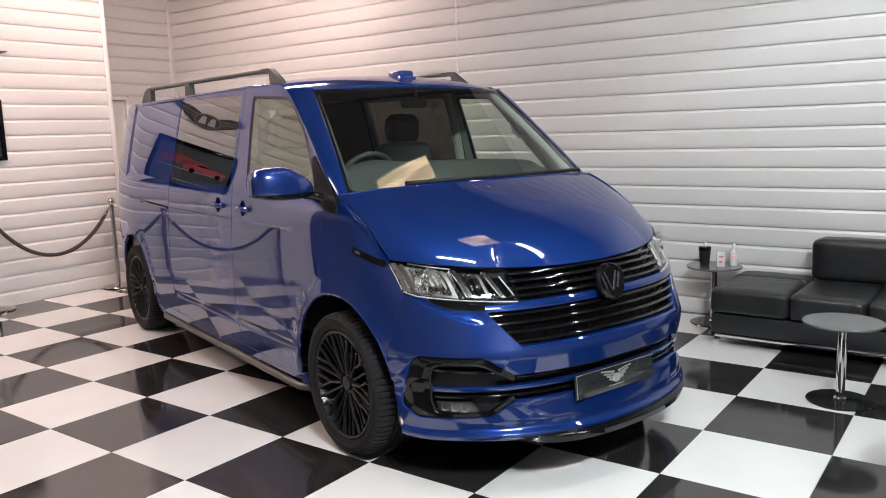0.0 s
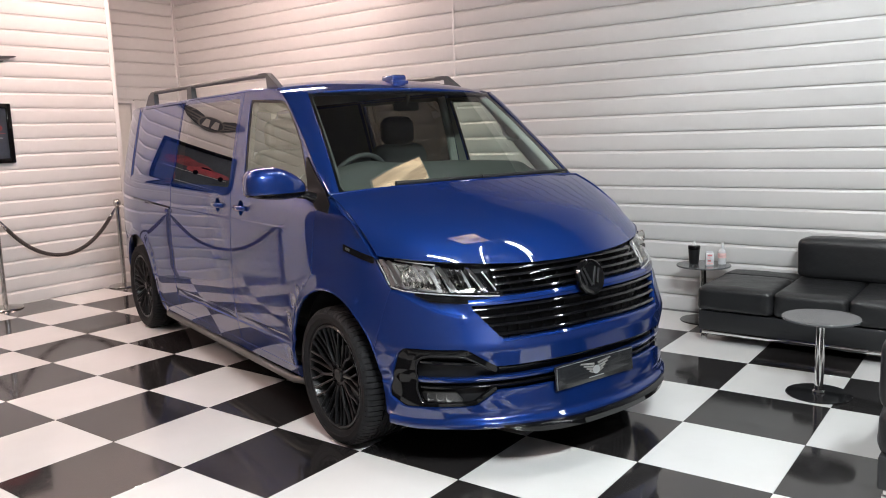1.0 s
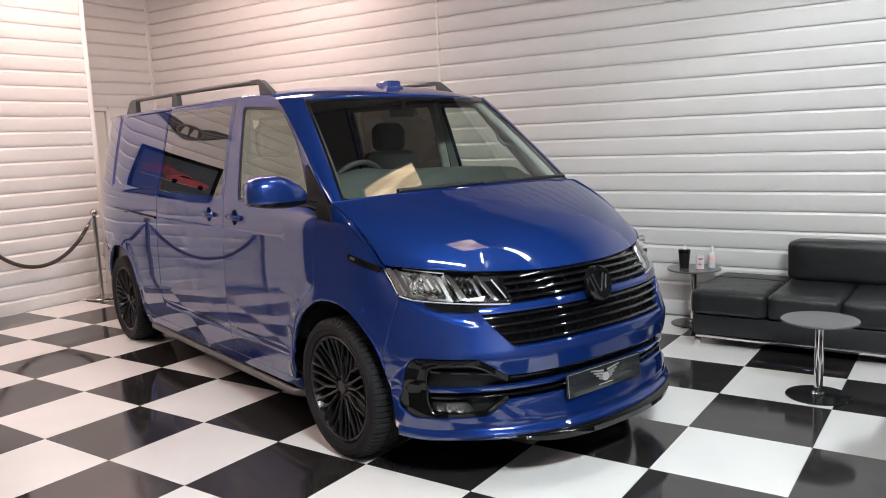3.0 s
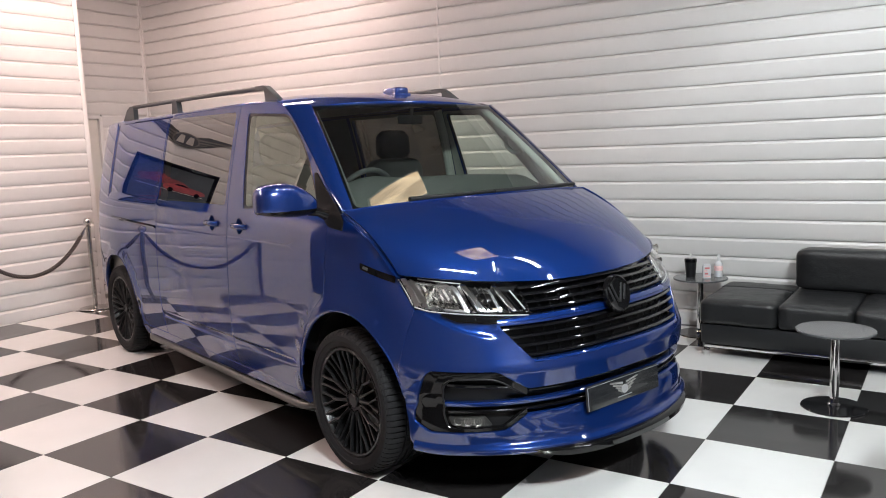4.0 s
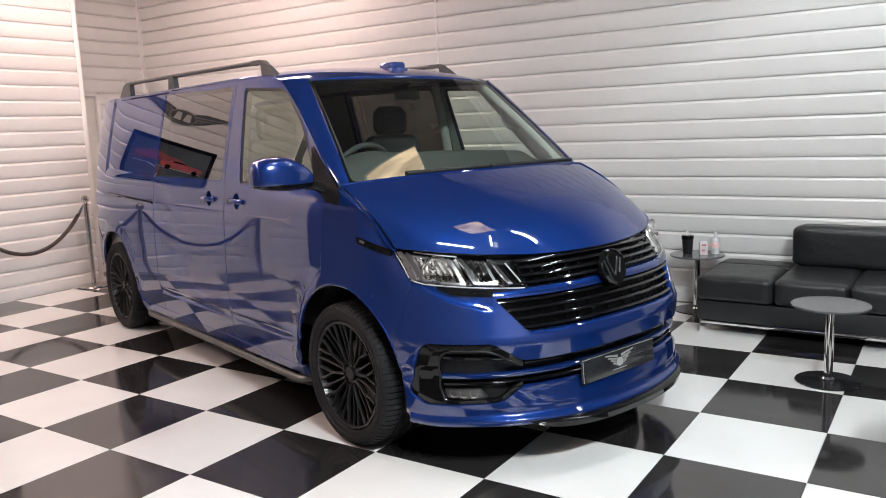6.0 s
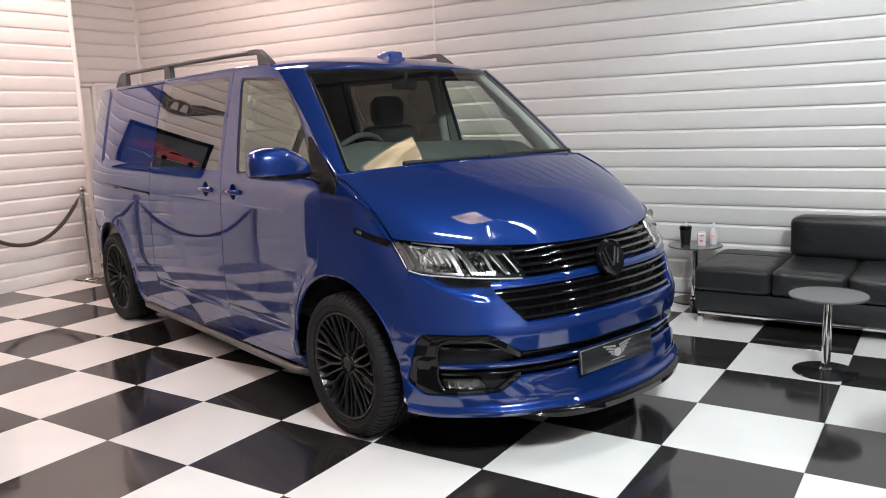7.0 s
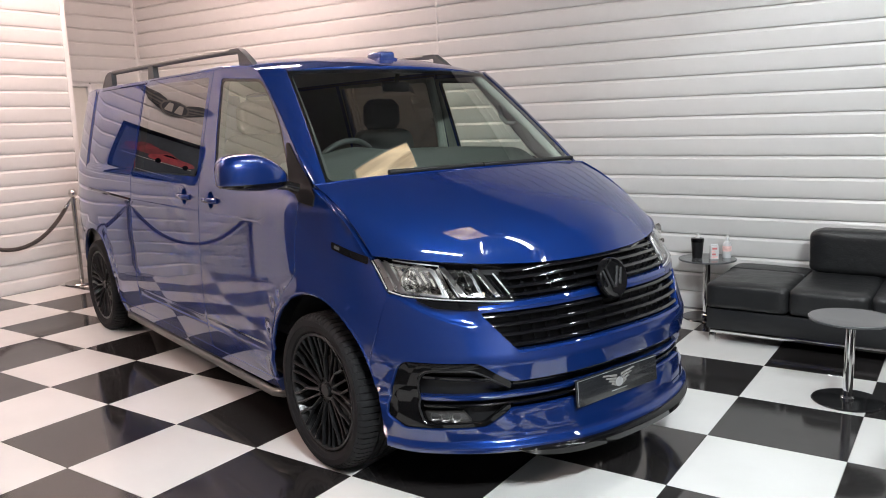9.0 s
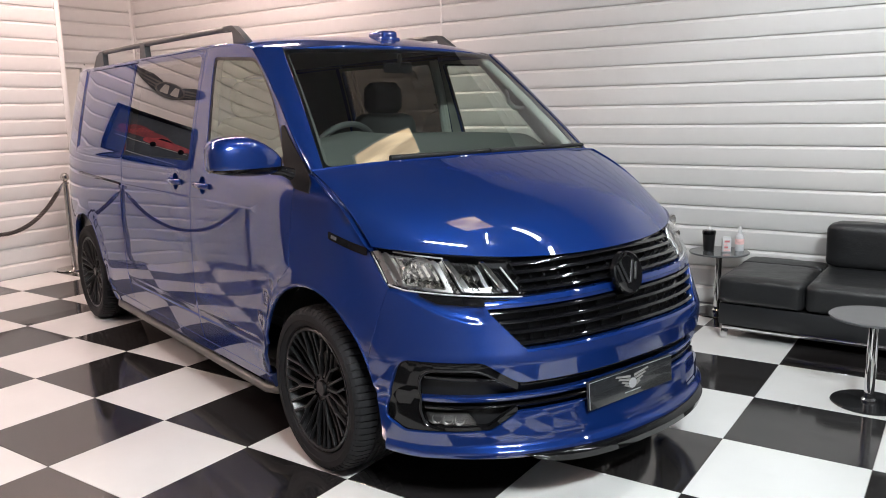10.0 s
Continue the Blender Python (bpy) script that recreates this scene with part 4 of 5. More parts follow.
def hood(u, v):
    """u across from -1 to 1, v from the screen to the front edge."""
    yb, yf = 0.872 * u, 0.866 * u
    foot = Vector((0.005 - 0.11 * u * u, yb, 1.274 - 0.012 * u ** 4))
    lip = hood_front(yf)
    p = foot.lerp(lip, v)
    drop = 0.62 * v + 0.38 * max(0.0, v) ** 2.5
    p.z = foot.z + (lip.z - foot.z) * drop
    w = clamp(v, 0, 1)
    p.z += (1 - u * u) * (0.014 * (1 - w) ** 2.2 + 0.05 * w * w * (1 - w))
    rim = 0.57 + 0.35 * max(0.0, 0.72 - v)
    t = (abs(u) - rim) / (1 - rim)
    p.z += 0.008 * (1 - 0.5 * (t + math.sqrt(t * t + 0.0008))) * ease(0.3, 0.7, v) * ease(1.0, 0.80, v)
    return tuple(p)


bonnet = panel("bonnet", rounded([(-0.998, 0.0), (0.998, 0.0), (0.999, 0.995), (-0.999, 0.995)], 0.01), hood, PAINT, van, step=0.032, depth=0.006)
# channel under the shut line between bonnet and wing
for s in (-1, 1):
    panel("bonnet_channel", [(0, 0), (1, 0), (1, 1), (0, 1)], lambda u, v, s=s: (-0.11 + 0.44 * v, s * (0.845 + 0.036 * u), bonnet_side(-0.11 + 0.44 * v) - 0.011), PAINT, van, step=0.12, depth=0.0, flip=s < 0)
# scuttle under the screen
bm = bmesh.new()
rows = []
for dv, dz in ((-0.004, -0.012), (0.0, -0.014)):
    rows.append([])
for i in range(25):
    u = -1 + 2 * i / 24
    a, b = Vector(screen(u * 0.99, 0.0)), Vector(hood(u * 0.98, 0.0))
    rows[0].append(bm.verts.new(a + Vector((0, 0, -0.012))))
    rows[1].append(bm.verts.new(b + Vector((0.03, 0, -0.012))))
for i in range(24):
    bm.faces.new([rows[0][i], rows[0][i + 1], rows[1][i + 1], rows[1][i]])
part("scuttle_panel", bm, SATIN_BLACK, van, "black scuttle panel under the screen")
for u0, u1, v0, v1 in ((-0.62, 0.10, 0.030, 0.038), (0.06, 0.97, 0.032, 0.034)):
    pts = [Vector(proud(screen, 0.022)(u0 + (u1 - u0) * i / 10, v0 + (v1 - v0) * (i / 10))) for i in range(11)]
    wiper = tube("wiper_arm", pts, [0.015 - 0.0006 * i for i in range(11)], SATIN_BLACK, van, 8)
    pts = [Vector(proud(screen, 0.010)(u0 + (u1 - u0) * i / 10 - 0.02, v0 + 0.018 + (v1 - v0) * (i / 10))) for i in range(2, 11)]
    tube("wiper_blade", pts, 0.008, SATIN_BLACK, wiper, 6)

# bumper, with openings for grille, side intakes and lower slot
f = lambda a: a / 90
grille_low = [(f(-36.5), 0.783), (f(-27.5), 0.634), (f(27.5), 0.634), (f(36.5), 0.783)]
arch_pts = [(front_at(x, z), z) for x, z in arch(FA, AXLE_Z + 0.02, 0.425, 24, -14, 8) if x > 0]
seam0 = arch(FA, AXLE_Z + 0.02, 0.425, 26, 26, 1)[0]
seam = [(seam0[0] + (0.400 - seam0[0]) * i / 8 + 0.003, seam0[1] + (0.852 - seam0[1]) * i / 8) for i in range(9)]
left = [(f(-71), 0.232)] + arch_pts[::-1] + [(front_at(x, z), z) for x, z in seam]
right = [(-a, z) for a, z in left[::-1]]
outline = [(0, 0.232)] + [(f(-40), 0.226)] + left + [(f(-63), 0.852), (f(-57), 0.843), (f(-51), 0.810), (f(-40), 0.795), (f(40), 0.795), (f(51), 0.810), (f(57), 0.843), (f(63), 0.852)] + right + [(f(40), 0.226)]
mouth = [(64.5, 0.570), (62, 0.600), (40, 0.600), (30, 0.516)]
under = [(30, 0.398), (38, 0.335), (64, 0.315), (69, 0.36)]
opening = [(f(-a), z) for a, z in mouth] + [(f(a), z) for a, z in mouth[::-1]] + [(f(a), z) for a, z in under[::-1]] + [(f(-a), z) for a, z in under]
opening = rounded(opening, 0.018, 3)
gl = rounded(grille_low, 0.012, 3)


def ledge(a):
    """Height of the crease under the lamp at the angle a in degrees."""
    return 0.728 + 0.112 * clamp((abs(a) - 38) / 25, 0, 1) ** 1.5


def bumper_skin(a, z):
    """The nose with the skin above the crease set back behind a rolled edge."""
    p = Vector(front(a, z))
    d = 0.011 * ease(37.0, 39.5, abs(a) * 90) * ease(ledge(a * 90), ledge(a * 90) + 0.020, z)
    out = Vector((p.x, p.y * 0.55, 0)).normalized()
    return tuple(p - out * d)


roll = []
for g in (-1, 1):
    for lift in (0.0, 0.010):
        low = [(f(g * a), ledge(a) + lift) for a in (39.5, 42, 45, 49, 53, 57, 61)]
        roll.append(low + [(a, z + 0.008) for a, z in low[::-1]])
bumper = panel("bumper", outline, bumper_skin, PAINT, van, holes=[gl, opening], step=0.026, depth=0.03, rings=roll)
# dark space behind the openings


def sunk(a, z, d):
    """A point d behind the nose's skin."""
    p = Vector(front(a, z))
    return p - Vector((p.x + 0.05, p.y * 0.75, 0)).normalized() * d


def backing_sheet(name, a0, a1, z0, z1, d, parent, label=""):
    bm = bmesh.new()
    rows = [[bm.verts.new(sunk(f(a0 + (a1 - a0) * i / 40), z0 + (z1 - z0) * k / 8, d)) for k in range(9)] for i in range(41)]
    for p, q in zip(rows, rows[1:]):
        for k in range(8):
            bm.faces.new([p[k], q[k], q[k + 1], p[k + 1]])
    return part(name, bm, SATIN_BLACK, parent, label, 60)


backing_sheet("grille_backing", -62, 62, 0.29, 0.79, 0.060, van, "dark space behind the grille")
backing_sheet("grille_backing", -32, 32, 0.78, 0.95, 0.060, van, "dark space behind the grille")


def bar(name, a0, a1, z0, z1, height, out, mat, parent, n=36, thick=0.03):
    """A bar that follows the nose from angle a0 to a1 (degrees)."""
    bm = bmesh.new()
    P = proud(front, out)
    rings = []
    for i in range(n + 1):
        t = i / n
        a, z = f(a0 + (a1 - a0) * t), z0 + (z1 - z0) * t
        p, q = Vector(P(a, z + height / 2)), Vector(P(a, z - height / 2))
        c = Vector((-0.4, 0, z))
        back = (c - (p + q) / 2).normalized()
        back.z = 0
        b = height * 0.2
        rings.append([bm.verts.new(v) for v in (p + back * b, p + Vector((0, 0, -b)), q + Vector((0, 0, b)), q + back * b, q + back * thick, p + back * thick)])
    for r0, r1 in zip(rings, rings[1:]):
        for k in range(6):
            bm.faces.new([r0[k], r0[(k + 1) % 6], r1[(k + 1) % 6], r1[k]])
    bm.faces.new(rings[0][::-1])
    bm.faces.new(rings[-1])
    return part(name, bm, mat, parent, "", 40)


grille = thing("grille", pose(0, 0, 0), "", "")
for key in ("label", "category"):
    if key in grille:
        del grille[key]
grille.parent = van
for z, a in ((0.925, 25.5), (0.898, 25.8), (0.868, 26.2), (0.838, 26.6)):
    bar("slat", -a, a, z, z, 0.011, -0.002, PIANO_BLACK, grille)
for z, a in ((0.768, 35.5), (0.732, 33.3), (0.695, 31.0), (0.656, 28.8)):
    bar("slat", -a, a, z, z, 0.012, -0.004, PIANO_BLACK, grille)
for k in range(13):
    a = -24 + 4 * k
    for z0, z1, back in ((0.832, 0.925, 0.03), (0.66, 0.775, 0.048)):
        p, q = Vector(proud(front, -back)(f(a), z0)), Vector(proud(front, -back)(f(a), z1))
        tube("upright", [p, q], 0.005, SATIN_BLACK, grille, 6)
bar("grille_strip", -36.6, 36.6, 0.803, 0.803, 0.022, 0.002, PAINT, van, 48)
bar("grille_lower_lip", -27.6, 27.6, 0.629, 0.629, 0.012, 0.003, PAINT, van, 48)
# round badge, plain
badge = lathe("badge", [(0, 0.012), (0.060, 0.012), (0.070, 0.016), (0.080, 0.020), (0.086, 0.016), (0.088, 0.0), (0, 0.0)], GLOSS_BLACK, van, 40, pose(0.815, 0, 0.846, 0, 76, 0), "plain round gloss black badge")
bm = bmesh.new()
for sgn in (-1, 1):
    for off, lean in ((0.021, 22), (0.047, 20)):
        add_box(bm, (-0.046 if off < 0.03 else -0.036, -0.006, 0), (0.046 if off < 0.03 else 0.036, 0.006, 0.006), 0.002, 1, pose(0.815, 0, 0.846, 0, 76, 0) @ pose(-0.002, sgn * off, 0.012, 0, 0, -sgn * lean))
part("badge_relief", bm, SATIN_BLACK, badge)

# headlamps
for s in (-1, 1):
    FM = (lambda sg: (lambda a, z: front(sg * a, z)))(s)
    flip = s < 0
    shape = [(f(24.8), 0.811), (f(25.0), 0.930), (f(26), 0.941), (f(42), 0.966), (f(66), 0.994), (f(69.6), 0.992), (f(65.2), 0.860), (f(60), 0.844)]
    shape = rounded(shape, 0.006, 2)
    lamp = backing_sheet("headlamp", s * 23, s * 72, 0.80, 1.02, 0.085, van, "clear headlamp with chrome reflectors and a black housing")
    panel("lens", shape, proud(FM, 0.003), LENS, lamp, step=0.04, depth=0.004, flip=flip, label="clear lens")

    def facets(a0, a1, lift, waves, depth):
        """A chrome sheet folded into upright facets between angles a0 and a1, its head leaning back."""
        bm = bmesh.new()
        n = waves * 2
        rows = []
        for i in range(n + 1):
            a = a0 + (a1 - a0) * i / n
            d = -depth - (0.018 if i % 2 else 0.0)
            low = 0.834 + 0.026 * (a - 30) / 32
            high = 0.940 + 0.038 * (a - 30) / 32 - lift
            mid = low + (high - low) * 0.45
            rows.append([bm.verts.new(proud(FM, e)(f(b), z)) for e, b, z in ((d + 0.030, a - 1.8, low), (d - 0.016, a - 1.0, mid), (d + 0.032, a, high))])
        for p, q in zip(rows, rows[1:]):
            for k in range(2):
                bm.faces.new([p[k], q[k], q[k + 1], p[k + 1]])
        return bm

    part("reflector_sheet", facets(44.5, 63.0, 0.0, 7, 0.045), REFLECTOR, lamp, "", 10)
    part("reflector_sheet", facets(33.5, 41.5, 0.004, 4, 0.040), DARK_STEEL, lamp, "", 10)
    # chrome bowls
    for a, z, r in ((54.6, 0.914, 0.066), (38.8, 0.896, 0.040)):
        c = Vector(proud(FM, -0.022)(f(a), z))
        m = look(c, c - Vector((0.5, 0, -0.12)) - Vector((0, s * 0.10, 0)))
        bm = bmesh.new()
        add_lathe(bm, [(r, 0.008), (r * 0.97, 0.0), (r * 0.90, -0.014), (r * 0.72, -0.034), (r * 0.45, -0.048), (r * 0.2, -0.054), (0, -0.055)], 24, m)
        part("reflector", bm, REFLECTOR, lamp, "chrome reflector bowl", 30)
        bm = bmesh.new()
        add_lathe(bm, [(0, 0.004), (0.008, 0.0), (0.010, -0.020), (0.010, -0.032)], 16, m)
        part("bulb", bm, STEEL, lamp)
    # bright frames round the two chambers
    for outer, hole, metal in (([(44.8, 0.846), (62.0, 0.868), (65.0, 0.980), (46.4, 0.958)], [(46.6, 0.858), (60.6, 0.874), (63.6, 0.973), (47.8, 0.952)], BEZEL), ([(33.8, 0.841), (42.2, 0.848), (43.8, 0.955), (34.8, 0.945)], [(35.0, 0.852), (41.2, 0.858), (42.6, 0.946), (35.8, 0.938)], DARK_STEEL)):
        panel("bezel", rounded([(f(a), z) for a, z in outer], 0.006, 2), proud(FM, -0.018), metal, lamp, holes=[rounded([(f(a), z) for a, z in hole], 0.012, 3)], step=0.03, depth=0.03, flip=flip)
    # upright chrome fins between the chambers, and the black inner wall
    for a0, a1, d, metal in ((65.4, 67.8, 0.006, BEZEL), (62.6, 63.8, 0.012, BEZEL), (42.6, 44.4, 0.010, REFLECTOR), (32.2, 33.4, 0.012, REFLECTOR)):
        panel("chrome_fin", [(f(a0 - 3.2), 0.836 + 0.0008 * (a0 - 28)), (f(a1 - 3.2), 0.836 + 0.0008 * (a1 - 28)), (f(a1), 0.944 + 0.0011 * (a1 - 28)), (f(a0), 0.944 + 0.0011 * (a0 - 28))], proud(FM, -d), metal, lamp, step=0.03, depth=0.035, flip=flip)
    panel("inner_wall", [(f(26.6), 0.842), (f(32.0), 0.842), (f(32.6), 0.936), (f(26.4), 0.928)], proud(FM, -0.030), GLOSS_BLACK, lamp, step=0.03, depth=0.0, flip=flip)
    # light guide along the foot and the inner end
    for pts, gr in (([(25.6, 0.818), (60, 0.851), (65, 0.866)], 0.0030), ([(65.4, 0.874), (68.8, 0.986)], 0.0026), ([(26.0, 0.830), (28.6, 0.924)], 0.0035), ([(44, 0.962), (60, 0.984)], 0.003)):
        bm = bmesh.new()
        line = []
        for (a0, z0), (a1, z1) in zip(pts, pts[1:]):
            line += [Vector(proud(FM, -0.008)(f(a0 + (a1 - a0) * i / 8), z0 + (z1 - z0) * i / 8)) for i in range(9)]
        add_tube(bm, line, gr, 8)
        part("light_guide", bm, GUIDE, lamp, "pale clear light guide")
    panel("indicator", rounded([(f(33.5), 0.852), (f(37.0), 0.850), (f(36.6), 0.864), (f(33.2), 0.866)], 0.003, 2), proud(FM, -0.02), AMBER, lamp, step=0.03, depth=0.006, flip=flip, label="pale amber indicator")
    panel("lamp_under_trim", rounded([(f(37), 0.793), (f(50), 0.806), (f(55), 0.832), (f(55.5), 0.839), (f(27), 0.809)], 0.004, 2), proud(FM, 0.001), GLOSS_BLACK, van, step=0.04, depth=0.01, flip=flip)
    # side intake: frame, bars and fog lamp
    sh = [(30, 0.513), (40, 0.596), (61.6, 0.596), (64.1, 0.568), (68.6, 0.361), (63.8, 0.319), (38.2, 0.339), (30, 0.398), (30, 0.420), (38.6, 0.352), (56, 0.338), (58, 0.36), (58, 0.54), (55, 0.566), (41, 0.570), (30, 0.484)]
    sur = panel("intake_surround", rounded([(f(a), z) for a, z in sh], 0.008, 2), proud(FM, -0.010), GLOSS_BLACK, van, step=0.04, depth=0.03, flip=flip, label="gloss black intake surround")
    fog = panel("fog_lamp", rounded([(f(42), 0.352), (f(56.5), 0.345), (f(57), 0.388), (f(44), 0.392)], 0.008, 3), proud(FM, -0.034), DARK_STEEL, sur, step=0.03, depth=0.012, flip=flip, label="slim clear fog lamp with chrome reflectors")
    for a in (47.0, 50.5, 54.0):
        c = Vector(proud(FM, -0.028)(f(a), 0.369))
        m = look(c, c - Vector((0.5, s * 0.25, 0)))
        lathe("reflector", [(0.021, 0.004), (0.020, 0.0), (0.015, -0.008), (0.008, -0.012), (0, -0.013)], REFLECTOR, fog, 18, m)
    panel("lens", rounded([(f(42), 0.352), (f(56.5), 0.345), (f(57), 0.388), (f(44), 0.392)], 0.008, 3), proud(FM, -0.018), LENS, fog, step=0.04, depth=0.003, flip=flip)
    lip = [(32, 0.500), (38, 0.546), (40.5, 0.560), (43, 0.566), (53, 0.565), (55.5, 0.558), (57.0, 0.543), (57.6, 0.52), (57.6, 0.40), (57.0, 0.345)]
    line = []
    for (a0, z0), (a1, z1) in zip(lip[:-1], lip[1:]):
        line += [Vector(proud(FM, -0.009)(f(a0 + (a1 - a0) * i / 6), z0 + (z1 - z0) * i / 6)) for i in range(6)]
    tube("intake_lip", line, 0.0045, SATIN_BLACK, sur, 8)
    bar("intake_bar", s * 57.5, s * 29, 0.447, 0.452, 0.020, -0.012, PAINT, van, 20)
    bar("intake_blade", s * 56.5, s * 29, 0.535, 0.520, 0.014, -0.02, GLOSS_BLACK, van, 20)
    bar("intake_blade", s * 56.5, s * 29, 0.412, 0.420, 0.012, -0.02, GLOSS_BLACK, van, 20)
bar("slot_blade", -29, 29, 0.452, 0.452, 0.020, -0.012, PAINT, van, 30)
bar("slot_blade", -29, 29, 0.500, 0.500, 0.012, -0.02, GLOSS_BLACK, van, 30)
bar("slot_blade", -29, 29, 0.416, 0.416, 0.012, -0.02, GLOSS_BLACK, van, 30)


# front lip spoiler
def lip_profile(a, k):
    """k from 0 at the bumper to 1 round the edge to the underside."""
    base = Vector(front(a, 0.250))
    out = Vector((base.x, base.y * 0.8, 0)).normalized()
    grow = 0.6 + 0.4 * ease(0.9, 0.2, abs(a))
    prof = [(0.001, 0.272), (0.004, 0.250), (0.020, 0.236), (0.026, 0.230), (0.026, 0.212), (0.018, 0.204), (-0.05, 0.200)]
    j = min(len(prof) - 2, int(k * (len(prof) - 1)))
    t = k * (len(prof) - 1) - j
    d, z = [prof[j][i] * (1 - t) + prof[j + 1][i] * t for i in range(2)]
    p = base + out * d * grow
    p.z = z + 0.016 + 0.014 * ease(0.75, 0.45, abs(a)) - 0.014 * ease(0.30, 0.0, abs(a)) + 0.004 * ease(0.6, 0.95, abs(a))
    return p


bm = bmesh.new()
rows = [[bm.verts.new(lip_profile(-0.785 + 1.57 * i / 72, k / 12)) for k in range(13)] for i in range(73)]
for a, b in zip(rows, rows[1:]):
    for k in range(12):
        bm.faces.new([a[k], a[k + 1], b[k + 1], b[k]])
part("lip_spoiler", bm, PAINT, van, "blue lip spoiler under the bumper", 50)
bm = bmesh.new()
rows = []
for i in range(49):
    a = f(-31 + 62 * i / 48)
    p = lip_profile(a, 0.6)
    b = Vector((p.x, p.y, 0)).normalized()
    t = 1 - abs(2 * i / 48 - 1) ** 5
    rows.append([bm.verts.new(p + b * d + Vector((0, 0, z))) for d, z in ((-0.02, 0.002), (0.006 * t, 0.001), (0.028 * t, -0.005 * t), (0.033 * t, -0.012 * t), (0.026 * t, -0.040 * t), (-0.05, -0.046 * t))])
for a, b in zip(rows, rows[1:]):
    for k in range(5):
        bm.faces.new([a[k], a[k + 1], b[k + 1], b[k]])
part("splitter_blade", bm, GLOSS_BLACK, van, "gloss black splitter blade", 40)
# underbody
bm = bmesh.new()
add_box(bm, (-4.1, -0.80, 0.215), (0.35, 0.80, 0.30), 0.02)
part("underbody", bm, SATIN_BLACK, van)

# number plate, with a plain winged shape and bars
plate = box("number_plate", (-0.006, -0.262, -0.057), (0.006, 0.262, 0.057), PLATE_BLACK, van, 0.004, 2, pose(0.874, -0.026, 0.418, 0, -4, 0), "dark show plate with a silver winged emblem")
bm = bmesh.new()
PM = pose(0.8815, -0.026, 0.418, 0, -4, 0)
for lo, hi in (((0, -0.258, 0.0515), (0.002, 0.258, 0.053)), ((0, -0.258, -0.05), (0.002, -0.256, 0.0515))):
    add_box(bm, lo, hi, 0, 1, PM)
part("plate_rim", bm, SILVER, plate)
bm = bmesh.new()
for s in (-1, 1):
    for k in range(4):
        w = 0.105 - 0.018 * k
        zt = 0.036 - 0.014 * k
        add_prism(bm, [(s * 0.012, zt - 0.016), (s * w, zt), (s * (w - 0.008), zt + 0.006), (s * 0.012, zt - 0.006)][::s], 0.0, 0.0012, PM @ pose(0, 0, 0, 90, 0, 90))
part("plate_wings", bm, PLATE_GREY, plate)
bm = bmesh.new()
add_prism(bm, [(0.023 * math.cos(q * math.pi / 12), -0.004 + 0.020 * math.sin(q * math.pi / 12)) for q in range(24)], 0.0, 0.0022, PM @ pose(0, 0, 0, 90, 0, 90))
add_box(bm, (0, -0.05, -0.036), (0.0012, 0.05, -0.033), 0, 1, PM)
part("plate_emblem", bm, SILVER, plate)

# roof rails
for s in (-1, 1):
    rail = new("roof_rail")
    rail.parent = van
    yb = s * 0.672
    pts = [(-1.24 - 2.22 * i / 30, yb, 1.930 + 0.028 * (i / 30) ** 0.6) for i in range(31)]
    bm = bmesh.new()
    add_tube(bm, pts, 0.014, 10, True, 1.1)
    part("rail_bar", bm, RAIL_GREY, rail)
    for kind in range(3):
        x0 = (-0.985, -2.50, -3.43)[kind]
        zr = roof(x0, yb)[2] - 0.012
        if kind == 0:
            prof = [(x0, zr), (x0 - 0.04, zr + 0.026), (x0 - 0.10, zr + 0.062), (x0 - 0.18, 1.944), (x0 - 0.30, 1.946), (x0 - 0.30, 1.919), (x0 - 0.185, 1.919), (x0 - 0.175, zr)]
        elif kind == 1:
            prof = [(x0, zr), (x0 - 0.02, 1.955), (x0 - 0.10, 1.955), (x0 - 0.12, zr)]
        else:
            prof = [(x0, zr + 0.01), (x0, 1.966), (x0 - 0.08, 1.966), (x0 - 0.16, 1.940), (x0 - 0.27, zr), (x0 - 0.08, zr)]
        bm = bmesh.new()
        add_prism(bm, rounded(prof, 0.018 if kind == 0 else 0.015, 4)[::-1], -0.018, 0.018, pose(0, yb, 0, 90, 0, 0))
        part("rail_foot", bm, RAIL_GREY, rail)

# blue antenna pod on the roof's front
pod = new("antenna_pod")
pod.parent = van
bm = bmesh.new()
add_box(bm, (-0.95, -0.008, 1.86), (-0.80, 0.092, 1.916), 0.018, 3)
add_box(bm, (-0.955, -0.018, 1.855), (-0.795, 0.102, 1.882), 0.008, 2)
part("pod_shell", bm, PAINT, pod, "blue antenna pod on the roof")


